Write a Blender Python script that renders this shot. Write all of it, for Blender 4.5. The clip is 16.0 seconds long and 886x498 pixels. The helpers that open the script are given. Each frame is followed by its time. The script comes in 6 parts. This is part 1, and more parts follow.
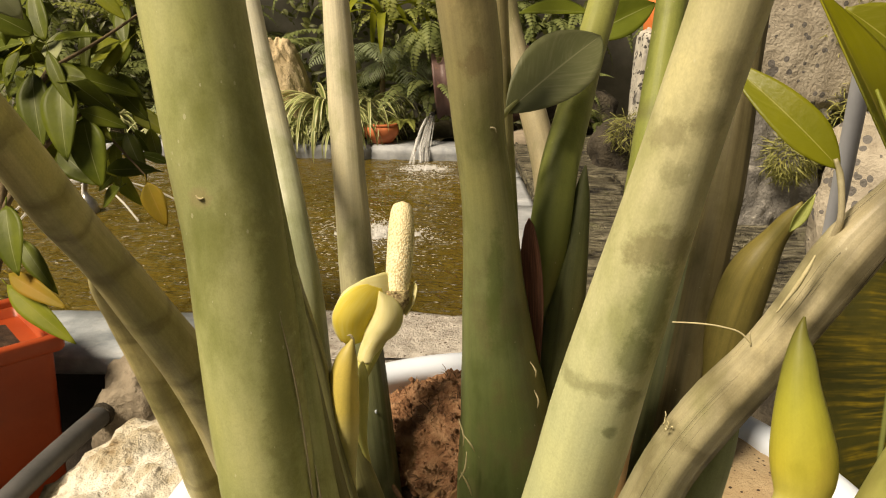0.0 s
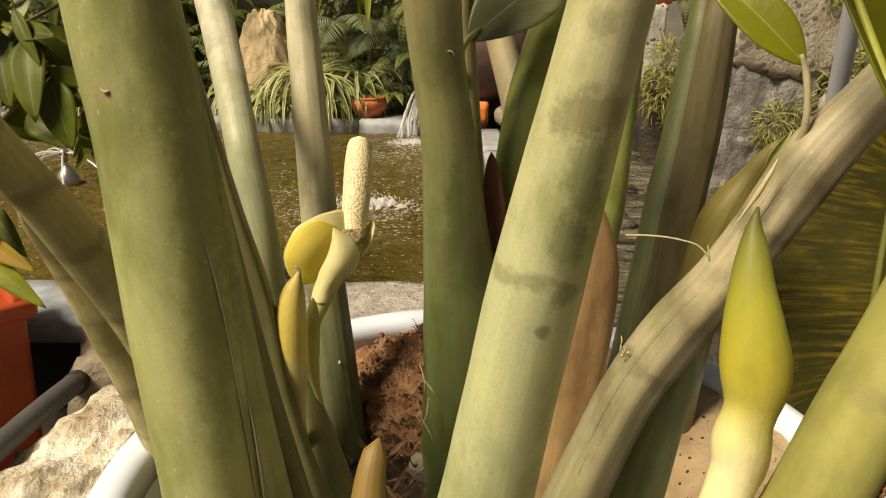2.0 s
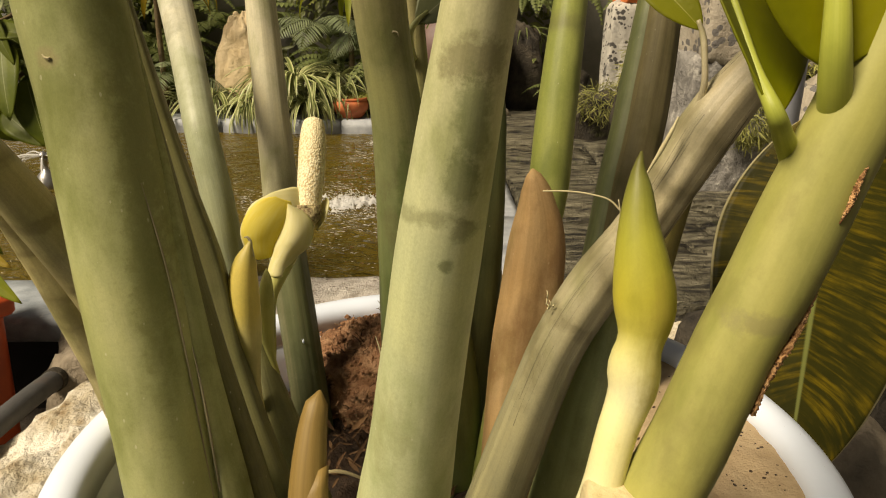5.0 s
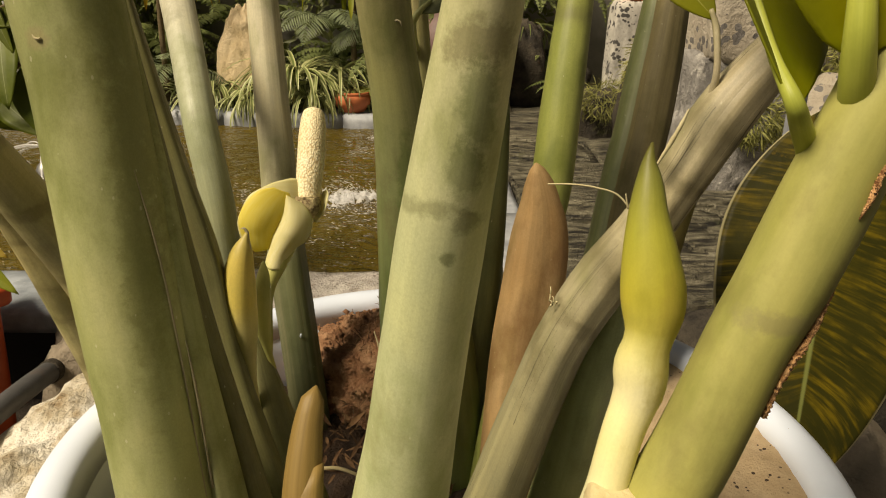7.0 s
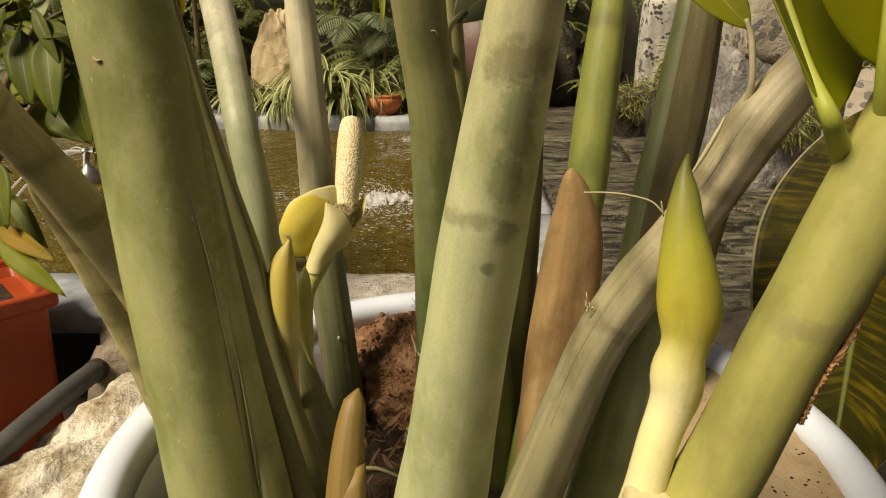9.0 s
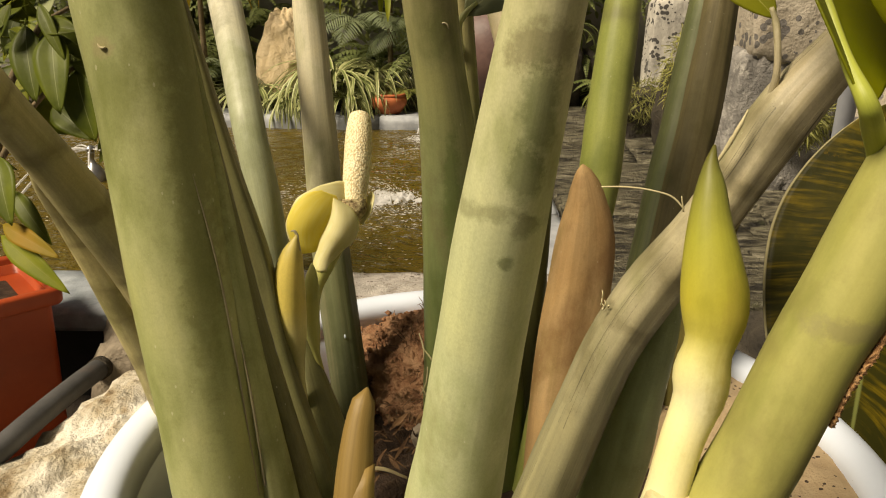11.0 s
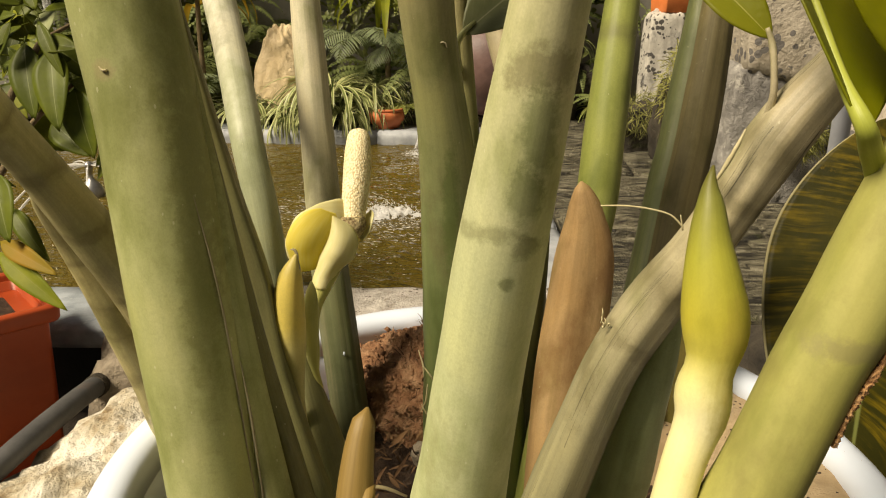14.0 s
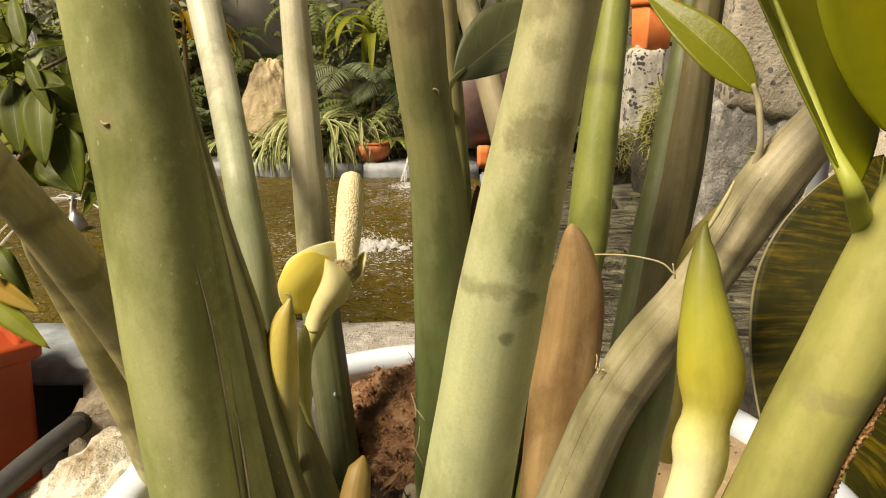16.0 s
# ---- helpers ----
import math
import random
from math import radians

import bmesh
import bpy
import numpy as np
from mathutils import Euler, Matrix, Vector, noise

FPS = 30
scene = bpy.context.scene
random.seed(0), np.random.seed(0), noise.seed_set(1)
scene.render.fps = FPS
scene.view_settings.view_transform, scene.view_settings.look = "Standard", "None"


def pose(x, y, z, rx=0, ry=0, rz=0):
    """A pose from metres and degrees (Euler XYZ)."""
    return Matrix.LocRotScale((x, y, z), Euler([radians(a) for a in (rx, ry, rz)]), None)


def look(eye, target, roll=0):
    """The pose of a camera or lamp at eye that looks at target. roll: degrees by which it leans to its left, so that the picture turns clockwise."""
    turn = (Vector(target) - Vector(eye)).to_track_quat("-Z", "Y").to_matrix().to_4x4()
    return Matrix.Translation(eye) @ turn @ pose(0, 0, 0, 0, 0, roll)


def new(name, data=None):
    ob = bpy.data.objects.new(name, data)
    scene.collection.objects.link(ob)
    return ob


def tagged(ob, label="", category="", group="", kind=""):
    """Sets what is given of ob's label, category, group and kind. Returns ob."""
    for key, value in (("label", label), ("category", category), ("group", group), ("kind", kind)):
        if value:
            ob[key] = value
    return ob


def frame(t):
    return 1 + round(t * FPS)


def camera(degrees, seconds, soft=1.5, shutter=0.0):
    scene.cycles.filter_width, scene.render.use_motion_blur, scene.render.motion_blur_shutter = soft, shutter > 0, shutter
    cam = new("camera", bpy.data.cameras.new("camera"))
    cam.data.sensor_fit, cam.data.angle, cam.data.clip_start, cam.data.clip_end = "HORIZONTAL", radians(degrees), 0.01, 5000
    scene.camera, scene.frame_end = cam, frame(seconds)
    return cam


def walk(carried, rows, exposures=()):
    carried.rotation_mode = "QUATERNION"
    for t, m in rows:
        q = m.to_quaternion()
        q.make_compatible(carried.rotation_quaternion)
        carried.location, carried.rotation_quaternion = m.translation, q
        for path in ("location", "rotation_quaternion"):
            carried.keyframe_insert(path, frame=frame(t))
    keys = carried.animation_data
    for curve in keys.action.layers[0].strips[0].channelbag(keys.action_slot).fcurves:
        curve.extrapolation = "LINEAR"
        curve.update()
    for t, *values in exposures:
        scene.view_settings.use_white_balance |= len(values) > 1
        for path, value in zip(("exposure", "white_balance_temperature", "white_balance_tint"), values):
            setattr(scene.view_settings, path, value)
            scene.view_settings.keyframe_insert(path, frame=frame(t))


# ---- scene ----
cam = camera(66.4, 16.0, soft=1.1)
PATH = [
    (0, (0.003, -0.002, 1.204), (0.003, 1.896, 0.574), 1.1),
    (0.5, (0.015, -0.001, 1.202), (-0.002, 1.893, 0.561), 0.6),
    (1, (0.019, 0.006, 1.188), (-0.012, 1.89, 0.519), 1.0),
    (1.5, (0.027, 0.008, 1.183), (0.009, 1.887, 0.498), 1.3),
    (2, (0.031, 0.011, 1.163), (0.054, 1.89, 0.478), 1.3),
    (2.5, (0.049, 0.002, 1.146), (0.098, 1.881, 0.462), 1.3),
    (3, (0.054, -0.012, 1.148), (0.109, 1.884, 0.514), 1.1),
    (3.5, (0.062, -0.018, 1.147), (0.137, 1.869, 0.489), 0.3),
    (4, (0.061, -0.022, 1.15), (0.115, 1.863, 0.483), 0.5),
    (6.5, (0.062, -0.011, 1.145), (0.13, 1.865, 0.455), 1.4),
    (7, (0.061, -0.01, 1.144), (0.119, 1.868, 0.457), 1.6),
    (7.5, (0.061, -0.013, 1.148), (0.11, 1.868, 0.47), 1.4),
    (8, (0.063, -0.017, 1.152), (0.105, 1.868, 0.482), 1.1),
    (8.5, (0.06, -0.02, 1.153), (0.078, 1.863, 0.479), 1.0),
    (9, (0.057, -0.018, 1.151), (0.023, 1.86, 0.463), 0.4),
    (11.5, (0.052, -0.009, 1.145), (0.007, 1.869, 0.458), 0.6),
    (12, (0.053, -0.009, 1.146), (0.006, 1.87, 0.463), 0.6),
    (12.5, (0.054, -0.01, 1.147), (0.0, 1.87, 0.469), 0.5),
    (13, (0.054, -0.012, 1.148), (-0.005, 1.869, 0.47), 0.4),
    (13.5, (0.053, -0.01, 1.146), (-0.003, 1.87, 0.465), 0.4),
    (14, (0.051, -0.009, 1.148), (0.012, 1.882, 0.499), 0.4),
    (14.5, (0.051, -0.01, 1.153), (0.039, 1.893, 0.538), 0.3),
    (15, (0.05, -0.012, 1.158), (0.047, 1.902, 0.579), 0.4),
    (15.5, (0.048, -0.013, 1.16), (0.033, 1.903, 0.587), 0.3),
    (16, (0.045, -0.01, 1.158), (0.049, 1.909, 0.596), 0.6),
]
walk(cam, [(t, look(eye, target, roll)) for t, eye, target, roll in PATH], [(0, 0.30, 7900, 13), (1, 0.30, 7850, 13), (2, 0.24, 7800, 13), (3, 0.18, 7750, 12), (4, 0.17, 7750, 12), (7, 0.04, 7750, 12), (9, 0.05, 7700, 12), (12, 0.24, 7700, 12), (14, 0.29, 7650, 11), (16, 0.38, 7600, 11)])

# ---- world, sun, exposure ----
world = bpy.data.worlds.new("sky")
scene.world = world
world.use_nodes = True
wn = world.node_tree
sky = wn.nodes.new("ShaderNodeTexSky")
sky.sky_type, sky.sun_disc = "NISHITA", False
sky.sun_elevation, sky.sun_rotation = radians(49), radians(236)
sky.air_density, sky.dust_density, sky.ozone_density = 1.0, 4.0, 0.6
haze = wn.nodes.new("ShaderNodeHueSaturation")
haze.inputs["Saturation"].default_value = 0.05
wn.links.new(sky.outputs[0], haze.inputs["Color"])
wn.links.new(haze.outputs[0], wn.nodes["Background"].inputs[0])
wn.nodes["Background"].inputs[1].default_value = 0.0195
sun = new("sun", bpy.data.lights.new("sun", "SUN"))
sun.data.energy, sun.data.angle, sun.data.color = 5.0, radians(20), (1.0, 0.93, 0.79)
sun.matrix_world = look((-2.52, -1.2, 4.3), (0.0, 0.5, 0.8))

# ---- materials ----


def node(nt, kind, **inputs):
    n = nt.nodes.new(kind)
    for k, v in inputs.items():
        n.inputs[k].default_value = v
    return n


def ramp(nt, fac, stops):
    r = nt.nodes.new("ShaderNodeValToRGB")
    while len(r.color_ramp.elements) < len(stops):
        r.color_ramp.elements.new(0.5)
    for e, (p, c) in zip(r.color_ramp.elements, stops):
        e.position, e.color = p, (*c, 1)
    nt.links.new(fac, r.inputs[0])
    return r.outputs[0]


def coords(nt, kind, stretch):
    tc = nt.nodes.new("ShaderNodeTexCoord")
    mp = node(nt, "ShaderNodeMapping", Scale=stretch)
    nt.links.new(tc.outputs[kind], mp.inputs[0])
    return mp.outputs[0]


def mixed(nt, fac, a, b, mode="MIX"):
    m = nt.nodes.new("ShaderNodeMix")
    m.data_type, m.blend_type = "RGBA", mode
    for value, slot in ((fac, 0), (a, 6), (b, 7)):
        if isinstance(value, (int, float)):
            m.inputs[slot].default_value = value
        elif isinstance(value, tuple):
            m.inputs[slot].default_value = (*value, 1)
        else:
            nt.links.new(value, m.inputs[slot])
    return m.outputs[2]


def material(name, stops, scale=20, stretch=(1, 1, 1), space="Object", rough=0.6, bump=0.3, fine=180, detail=6,
             spots=None, blotch=None, streak=None, through_light=0.0, metal=0.0, spec=0.4, distance=0.004, vary=0.0, coat=0.0):
    """stops: the main colours over a noise; spots: (colour, scale, size); blotch: (colour, scale, level); streak: (colour, stretch, level)."""
    m = bpy.data.materials.new(name)
    m.use_nodes = True
    nt = m.node_tree
    b = nt.nodes["Principled BSDF"]
    at = coords(nt, space, stretch)
    n1 = node(nt, "ShaderNodeTexNoise", Scale=scale, Detail=detail, Roughness=0.6)
    nt.links.new(at, n1.inputs["Vector"])
    col = ramp(nt, n1.outputs[0], stops)
    ob = coords(nt, "Object", (1, 1, 1))
    if blotch:
        n = node(nt, "ShaderNodeTexNoise", Scale=blotch[1], Detail=7, Roughness=0.68)
        nt.links.new(coords(nt, "UV", blotch[3]) if len(blotch) > 3 else ob, n.inputs["Vector"])
        col = mixed(nt, ramp(nt, n.outputs[0], [(blotch[2], (0, 0, 0)), (min(1, blotch[2] + 0.14), (0.85, 0.85, 0.85))]), col, blotch[0])
    if streak:
        n = node(nt, "ShaderNodeTexNoise", Scale=1, Detail=3, Roughness=0.5)
        nt.links.new(coords(nt, "UV", streak[1]), n.inputs["Vector"])
        col = mixed(nt, ramp(nt, n.outputs[0], [(streak[2], (0, 0, 0)), (min(1, streak[2] + 0.2), (0.8, 0.8, 0.8))]), col, streak[0])
    if spots:
        v = node(nt, "ShaderNodeTexVoronoi", Scale=spots[1], Randomness=1.0)
        nt.links.new(ob, v.inputs["Vector"])
        n = node(nt, "ShaderNodeTexNoise", Scale=spots[1] * 0.35, Detail=2)
        nt.links.new(ob, n.inputs["Vector"])
        edge = nt.nodes.new("ShaderNodeMath")
        edge.operation = "MULTIPLY_ADD"
        edge.inputs[1].default_value, edge.inputs[2].default_value = spots[2] * 2.4, -spots[2] * 0.75
        nt.links.new(n.outputs[0], edge.inputs[0])
        less = nt.nodes.new("ShaderNodeMath")
        less.operation = "LESS_THAN"
        nt.links.new(v.outputs["Distance"], less.inputs[0])
        nt.links.new(edge.outputs[0], less.inputs[1])
        col = mixed(nt, less.outputs[0], col, spots[0])
    if vary:
        info = nt.nodes.new("ShaderNodeObjectInfo")
        geo = nt.nodes.new("ShaderNodeNewGeometry")
        add = nt.nodes.new("ShaderNodeMath")
        add.operation = "ADD"
        nt.links.new(info.outputs["Random"], add.inputs[0])
        nt.links.new(geo.outputs["Random Per Island"], add.inputs[1])
        half = nt.nodes.new("ShaderNodeMath")
        half.operation = "MULTIPLY"
        half.inputs[1].default_value = 0.5
        nt.links.new(add.outputs[0], half.inputs[0])
        col = mixed(nt, vary, col, ramp(nt, half.outputs[0], [(0.2, (0.45, 0.45, 0.42)), (0.5, (1, 1, 1)), (0.8, (1.35, 1.3, 1.1))]), "MULTIPLY")
    nt.links.new(col, b.inputs["Base Color"])
    b.inputs["Roughness"].default_value = rough
    b.inputs["Metallic"].default_value = metal
    b.inputs["Specular IOR Level"].default_value = spec
    b.inputs["Coat Weight"].default_value = coat
    if bump:
        n2 = node(nt, "ShaderNodeTexNoise", Scale=fine, Detail=5, Roughness=0.65)
        nt.links.new(at if space == "UV" else ob, n2.inputs["Vector"])
        both = nt.nodes.new("ShaderNodeMath")
        both.operation = "ADD"
        nt.links.new(n1.outputs[0], both.inputs[0])
        nt.links.new(n2.outputs[0], both.inputs[1])
        bp = node(nt, "ShaderNodeBump", Strength=bump, Distance=distance)
        nt.links.new(both.outputs[0], bp.inputs["Height"])
        nt.links.new(bp.outputs[0], b.inputs["Normal"])
    if through_light:
        tr = nt.nodes.new("ShaderNodeBsdfTranslucent")
        nt.links.new(col, tr.inputs[0])
        mx = nt.nodes.new("ShaderNodeMixShader")
        mx.inputs[0].default_value = through_light
        nt.links.new(b.outputs[0], mx.inputs[1])
        nt.links.new(tr.outputs[0], mx.inputs[2])
        nt.links.new(mx.outputs[0], nt.nodes["Material Output"].inputs[0])
    return m


def stalk_material(name, pale, deep, stain, level=0.62, lines=0.56, rough=0.42, dots=(0.62, 0.60, 0.42), bands=(), grade=(), prick=0.08, marks=(), cracks=0.0, flecks=0.74, fib=1.0):
    """bands: (metres from the top, half width) of dark ring scars; grade: (metres from the top, colour) along the
    stalk;
    marks: (centre, radii, colour, strength) of single stains and painted shade; cracks: share of thin dark splits
    lengthwise."""
    m = bpy.data.materials.new(name)
    m.use_nodes = True
    nt = m.node_tree
    p = nt.nodes["Principled BSDF"]
    p.inputs["Roughness"].default_value, p.inputs["Specular IOR Level"].default_value = rough, 0.35

    def field(space, stretch, scale, detail=5, sharp=0.6):
        n = node(nt, "ShaderNodeTexNoise", Scale=scale, Detail=detail, Roughness=sharp)
        nt.links.new(coords(nt, space, stretch), n.inputs["Vector"])
        return n.outputs[0]

    def math_(kind, *values):
        n = nt.nodes.new("ShaderNodeMath")
        n.operation = kind
        for k, v in enumerate(values):
            if isinstance(v, (int, float)):
                n.inputs[k].default_value = v
            else:
                nt.links.new(v, n.inputs[k])
        return n.outputs[0]

    def grey(v):
        return (v, v, v)

    sep = nt.nodes.new("ShaderNodeSeparateXYZ")
    nt.links.new(coords(nt, "UV", (1, 1, 1)), sep.inputs[0])
    broad = field("UV", (6, 7, 1), 1.0)
    fibre = field("UV", (34, 3.5, 1), 1.0, 5)
    mottle = field("Object", (1, 1, 0.5), 34, 5, 0.55)
    col = ramp(nt, broad, [(0.3, deep), (0.7, pale)])
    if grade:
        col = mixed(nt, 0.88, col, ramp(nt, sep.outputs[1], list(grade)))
    col = mixed(nt, 1.0, col, ramp(nt, fibre, [(0.28, grey(1 - 0.14 * fib)), (0.5, grey(1.0)), (0.72, grey(1 + 0.10 * fib))]), "MULTIPLY")
    col = mixed(nt, 1.0, col, ramp(nt, mottle, [(0.30, (0.68, 0.71, 0.58)), (0.48, grey(1.0)), (0.70, (1.17, 1.14, 1.08))]), "MULTIPLY")
    blot = field("Object", (1, 1, 0.6), 15, 8, 0.66)
    col = mixed(nt, ramp(nt, blot, [(level - 0.02, grey(0)), (level + 0.10, grey(0.75))]), col, stain)
    dark = field("UV", (26, 2.2, 1), 1.0, 3, 0.5)
    col = mixed(nt, ramp(nt, dark, [(lines, grey(0)), (lines + 0.16, grey(0.42 * fib))]), col, tuple(0.62 * c for c in deep))
    shift = math_("MULTIPLY_ADD", field("Object", (1, 1, 1), 60, 4), 0.024, sep.outputs[1])
    for at, half in bands:
        col = mixed(nt, ramp(nt, shift, [(at + 0.012 - half, grey(0)), (at + 0.012, grey(0.8)), (at + 0.012 + half, grey(0))]), col, stain)
    for centre, radii, shade, strength in marks:
        wob = node(nt, "ShaderNodeTexNoise", Scale=140, Detail=6, Roughness=0.75)
        nt.links.new(coords(nt, "Object", (1, 1, 1)), wob.inputs["Vector"])
        mp = node(nt, "ShaderNodeMapping", Location=tuple(-c / (1.5 * r) for c, r in zip(centre, radii)), Scale=tuple(1 / (1.5 * r) for r in radii))
        tc = nt.nodes.new("ShaderNodeTexCoord")
        nt.links.new(tc.outputs["Object"], mp.inputs[0])
        ln = nt.nodes.new("ShaderNodeVectorMath")
        ln.operation = "LENGTH"
        nt.links.new(mp.outputs[0], ln.inputs[0])
        far = math_("MULTIPLY_ADD", wob.outputs[0], 1.6, ln.outputs["Value"])
        col = mixed(nt, ramp(nt, math_("MULTIPLY", far, 0.5), [(0.62, grey(strength)), (0.82, grey(0))]), col, shade)
    if cracks:
        c1 = field("UV", (44, 3.0, 1), 1.0, 2, 0.4)
        thin = math_("ABSOLUTE", math_("SUBTRACT", c1, 0.5))
        here = math_("GREATER_THAN", field("UV", (9, 9, 1), 1.0, 2), 1.0 - cracks)
        col = mixed(nt, math_("MULTIPLY", math_("LESS_THAN", thin, 0.011), math_("MULTIPLY", here, 0.8)), col, tuple(0.25 * k for k in deep))
    grain = field("Object", (1, 1, 0.7), 1300, 2, 0.6)
    rub = 0.07 * min(1.0, prick / 0.08)
    col = mixed(nt, 1.0, col, ramp(nt, grain, [(0.30, grey(1 - rub)), (0.5, grey(1.0)), (0.70, grey(1 + rub))]), "MULTIPLY")
    # pin pricks, dust and pale flecks
    v = field("Object", (1, 1, 1), 430, 2, 0.5)
    col = mixed(nt, ramp(nt, v, [(0.35, grey(prick)), (0.5, grey(0))]), col, tuple(0.45 * k for k in deep))
    vo = node(nt, "ShaderNodeTexVoronoi", Scale=1.0, Randomness=1.0)
    nt.links.new(coords(nt, "Object", (230, 230, 120)), vo.inputs["Vector"])
    pick = nt.nodes.new("ShaderNodeSeparateColor")
    nt.links.new(vo.outputs["Color"], pick.inputs[0])
    size = math_("MULTIPLY", math_("SUBTRACT", pick.outputs[0], flecks), 0.42)
    col = mixed(nt, math_("MULTIPLY", math_("LESS_THAN", vo.outputs["Distance"], size), 0.45), col, dots)
    nt.links.new(col, p.inputs["Base Color"])
    rg = ramp(nt, mottle, [(0.3, grey(min(1, rough + 0.14))), (0.7, grey(rough - 0.06))])
    nt.links.new(rg, p.inputs["Roughness"])
    bp = node(nt, "ShaderNodeBump", Strength=0.12 * fib + 0.04, Distance=0.0022)
    nt.links.new(math_("ADD", math_("MULTIPLY", fibre, 1.3), math_("ADD", math_("MULTIPLY", dark, -0.8), mottle)), bp.inputs["Height"])
    nt.links.new(bp.outputs[0], p.inputs["Normal"])
    return m


M_GREEN = stalk_material("stalk_pale_green", (0.50, 0.525, 0.30), (0.38, 0.42, 0.20), (0.26, 0.25, 0.11), 0.60, 0.66, fib=0.4, grade=((0.14, (0.57, 0.50, 0.29)), (0.30, (0.53, 0.51, 0.295)), (0.40, (0.47, 0.50, 0.28)), (0.62, (0.44, 0.475, 0.255))), marks=(
    ((0.0784, 0.2189, 1.1321), (0.0133, 0.0205, 0.0077), (0.17, 0.15, 0.065), 0.6), ((0.0788, 0.2230, 1.1105), (0.0064, 0.0205, 0.0174), (0.15, 0.185, 0.06), 0.6),
    ((0.0753, 0.2271, 1.0881), (0.0059, 0.0205, 0.0123), (0.15, 0.175, 0.06), 0.6), ((0.0645, 0.2373, 1.0722), (0.0154, 0.0205, 0.0040), (0.21, 0.21, 0.10), 0.6),
    ((0.0768, 0.2363, 1.0676), (0.0072, 0.0205, 0.0046), (0.16, 0.16, 0.07), 0.6), ((0.0701, 0.2342, 1.0524), (0.0029, 0.0205, 0.0031), (0.12, 0.14, 0.05), 0.65),
    ((0.0740, 0.2080, 1.1720), (0.0060, 0.0200, 0.0060), (0.19, 0.17, 0.08), 0.5), ((0.0850, 0.2080, 1.1760), (0.0060, 0.0200, 0.0050), (0.19, 0.17, 0.08), 0.5),
    ((0.0880, 0.2050, 1.1930), (0.0050, 0.0200, 0.0070), (0.20, 0.18, 0.09), 0.45), ((0.0780, 0.2060, 1.1580), (0.0050, 0.0200, 0.0050), (0.18, 0.17, 0.08), 0.45)))
# first two marks: greener right side with its shade painted in; third: the scar
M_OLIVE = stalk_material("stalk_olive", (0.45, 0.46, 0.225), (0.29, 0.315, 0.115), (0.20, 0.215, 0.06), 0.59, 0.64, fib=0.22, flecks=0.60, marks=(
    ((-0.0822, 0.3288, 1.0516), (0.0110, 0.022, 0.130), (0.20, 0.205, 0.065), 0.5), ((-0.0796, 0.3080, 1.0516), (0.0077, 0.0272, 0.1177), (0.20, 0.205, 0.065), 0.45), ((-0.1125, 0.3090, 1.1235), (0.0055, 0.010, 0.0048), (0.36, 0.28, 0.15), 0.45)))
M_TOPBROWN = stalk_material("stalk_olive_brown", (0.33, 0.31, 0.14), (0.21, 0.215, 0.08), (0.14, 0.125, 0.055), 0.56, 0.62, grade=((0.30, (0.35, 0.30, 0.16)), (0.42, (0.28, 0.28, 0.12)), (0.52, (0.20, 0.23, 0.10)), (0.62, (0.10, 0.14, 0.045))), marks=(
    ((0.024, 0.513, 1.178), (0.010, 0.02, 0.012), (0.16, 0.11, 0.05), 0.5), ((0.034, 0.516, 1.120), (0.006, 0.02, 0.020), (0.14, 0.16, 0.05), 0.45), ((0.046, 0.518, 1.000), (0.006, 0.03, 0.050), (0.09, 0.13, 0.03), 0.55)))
M_GREYGREEN = stalk_material("stalk_grey_green", (0.135, 0.15, 0.065), (0.085, 0.10, 0.038), (0.10, 0.10, 0.05), 0.62, rough=0.55)
M_DRYBROWN = stalk_material("sheath_dry_brown", (0.20, 0.165, 0.078), (0.115, 0.098, 0.044), (0.12, 0.10, 0.045), 0.58, 0.50, rough=0.65, cracks=0.3)
M_OLIVEBROWN = stalk_material("bud_olive_brown", (0.19, 0.155, 0.045), (0.11, 0.095, 0.025), (0.09, 0.07, 0.02), 0.6)
# dark olive of the flower-bearing stalk; on two ribs it stands in for shade
M_DARKOLIVE_RIBSHADE = stalk_material("stalk_dark_olive_and_rib_shade", (0.21, 0.20, 0.09), (0.13, 0.13, 0.052), (0.09, 0.085, 0.035), 0.6)
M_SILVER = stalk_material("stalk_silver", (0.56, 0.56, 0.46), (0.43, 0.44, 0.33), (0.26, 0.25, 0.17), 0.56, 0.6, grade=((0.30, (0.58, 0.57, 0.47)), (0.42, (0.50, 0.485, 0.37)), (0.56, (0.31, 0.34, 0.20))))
M_DEEP = stalk_material("stalk_deep_green", (0.27, 0.31, 0.15), (0.18, 0.215, 0.09), (0.20, 0.20, 0.09), 0.66)
M_MIDGREEN = stalk_material("stalk_mid_green", (0.37, 0.42, 0.21), (0.27, 0.32, 0.14), (0.24, 0.26, 0.12), 0.64, fib=0.4, rough=0.5)
M_TAN = stalk_material("stalk_tan", (0.38, 0.335, 0.22), (0.27, 0.235, 0.145), (0.24, 0.22, 0.14), 0.58, 0.6)
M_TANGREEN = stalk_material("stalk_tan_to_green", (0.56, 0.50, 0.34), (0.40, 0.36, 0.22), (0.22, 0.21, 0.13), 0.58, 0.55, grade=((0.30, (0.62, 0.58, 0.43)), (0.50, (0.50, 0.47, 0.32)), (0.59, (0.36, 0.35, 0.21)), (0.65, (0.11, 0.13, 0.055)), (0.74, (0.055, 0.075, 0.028))))
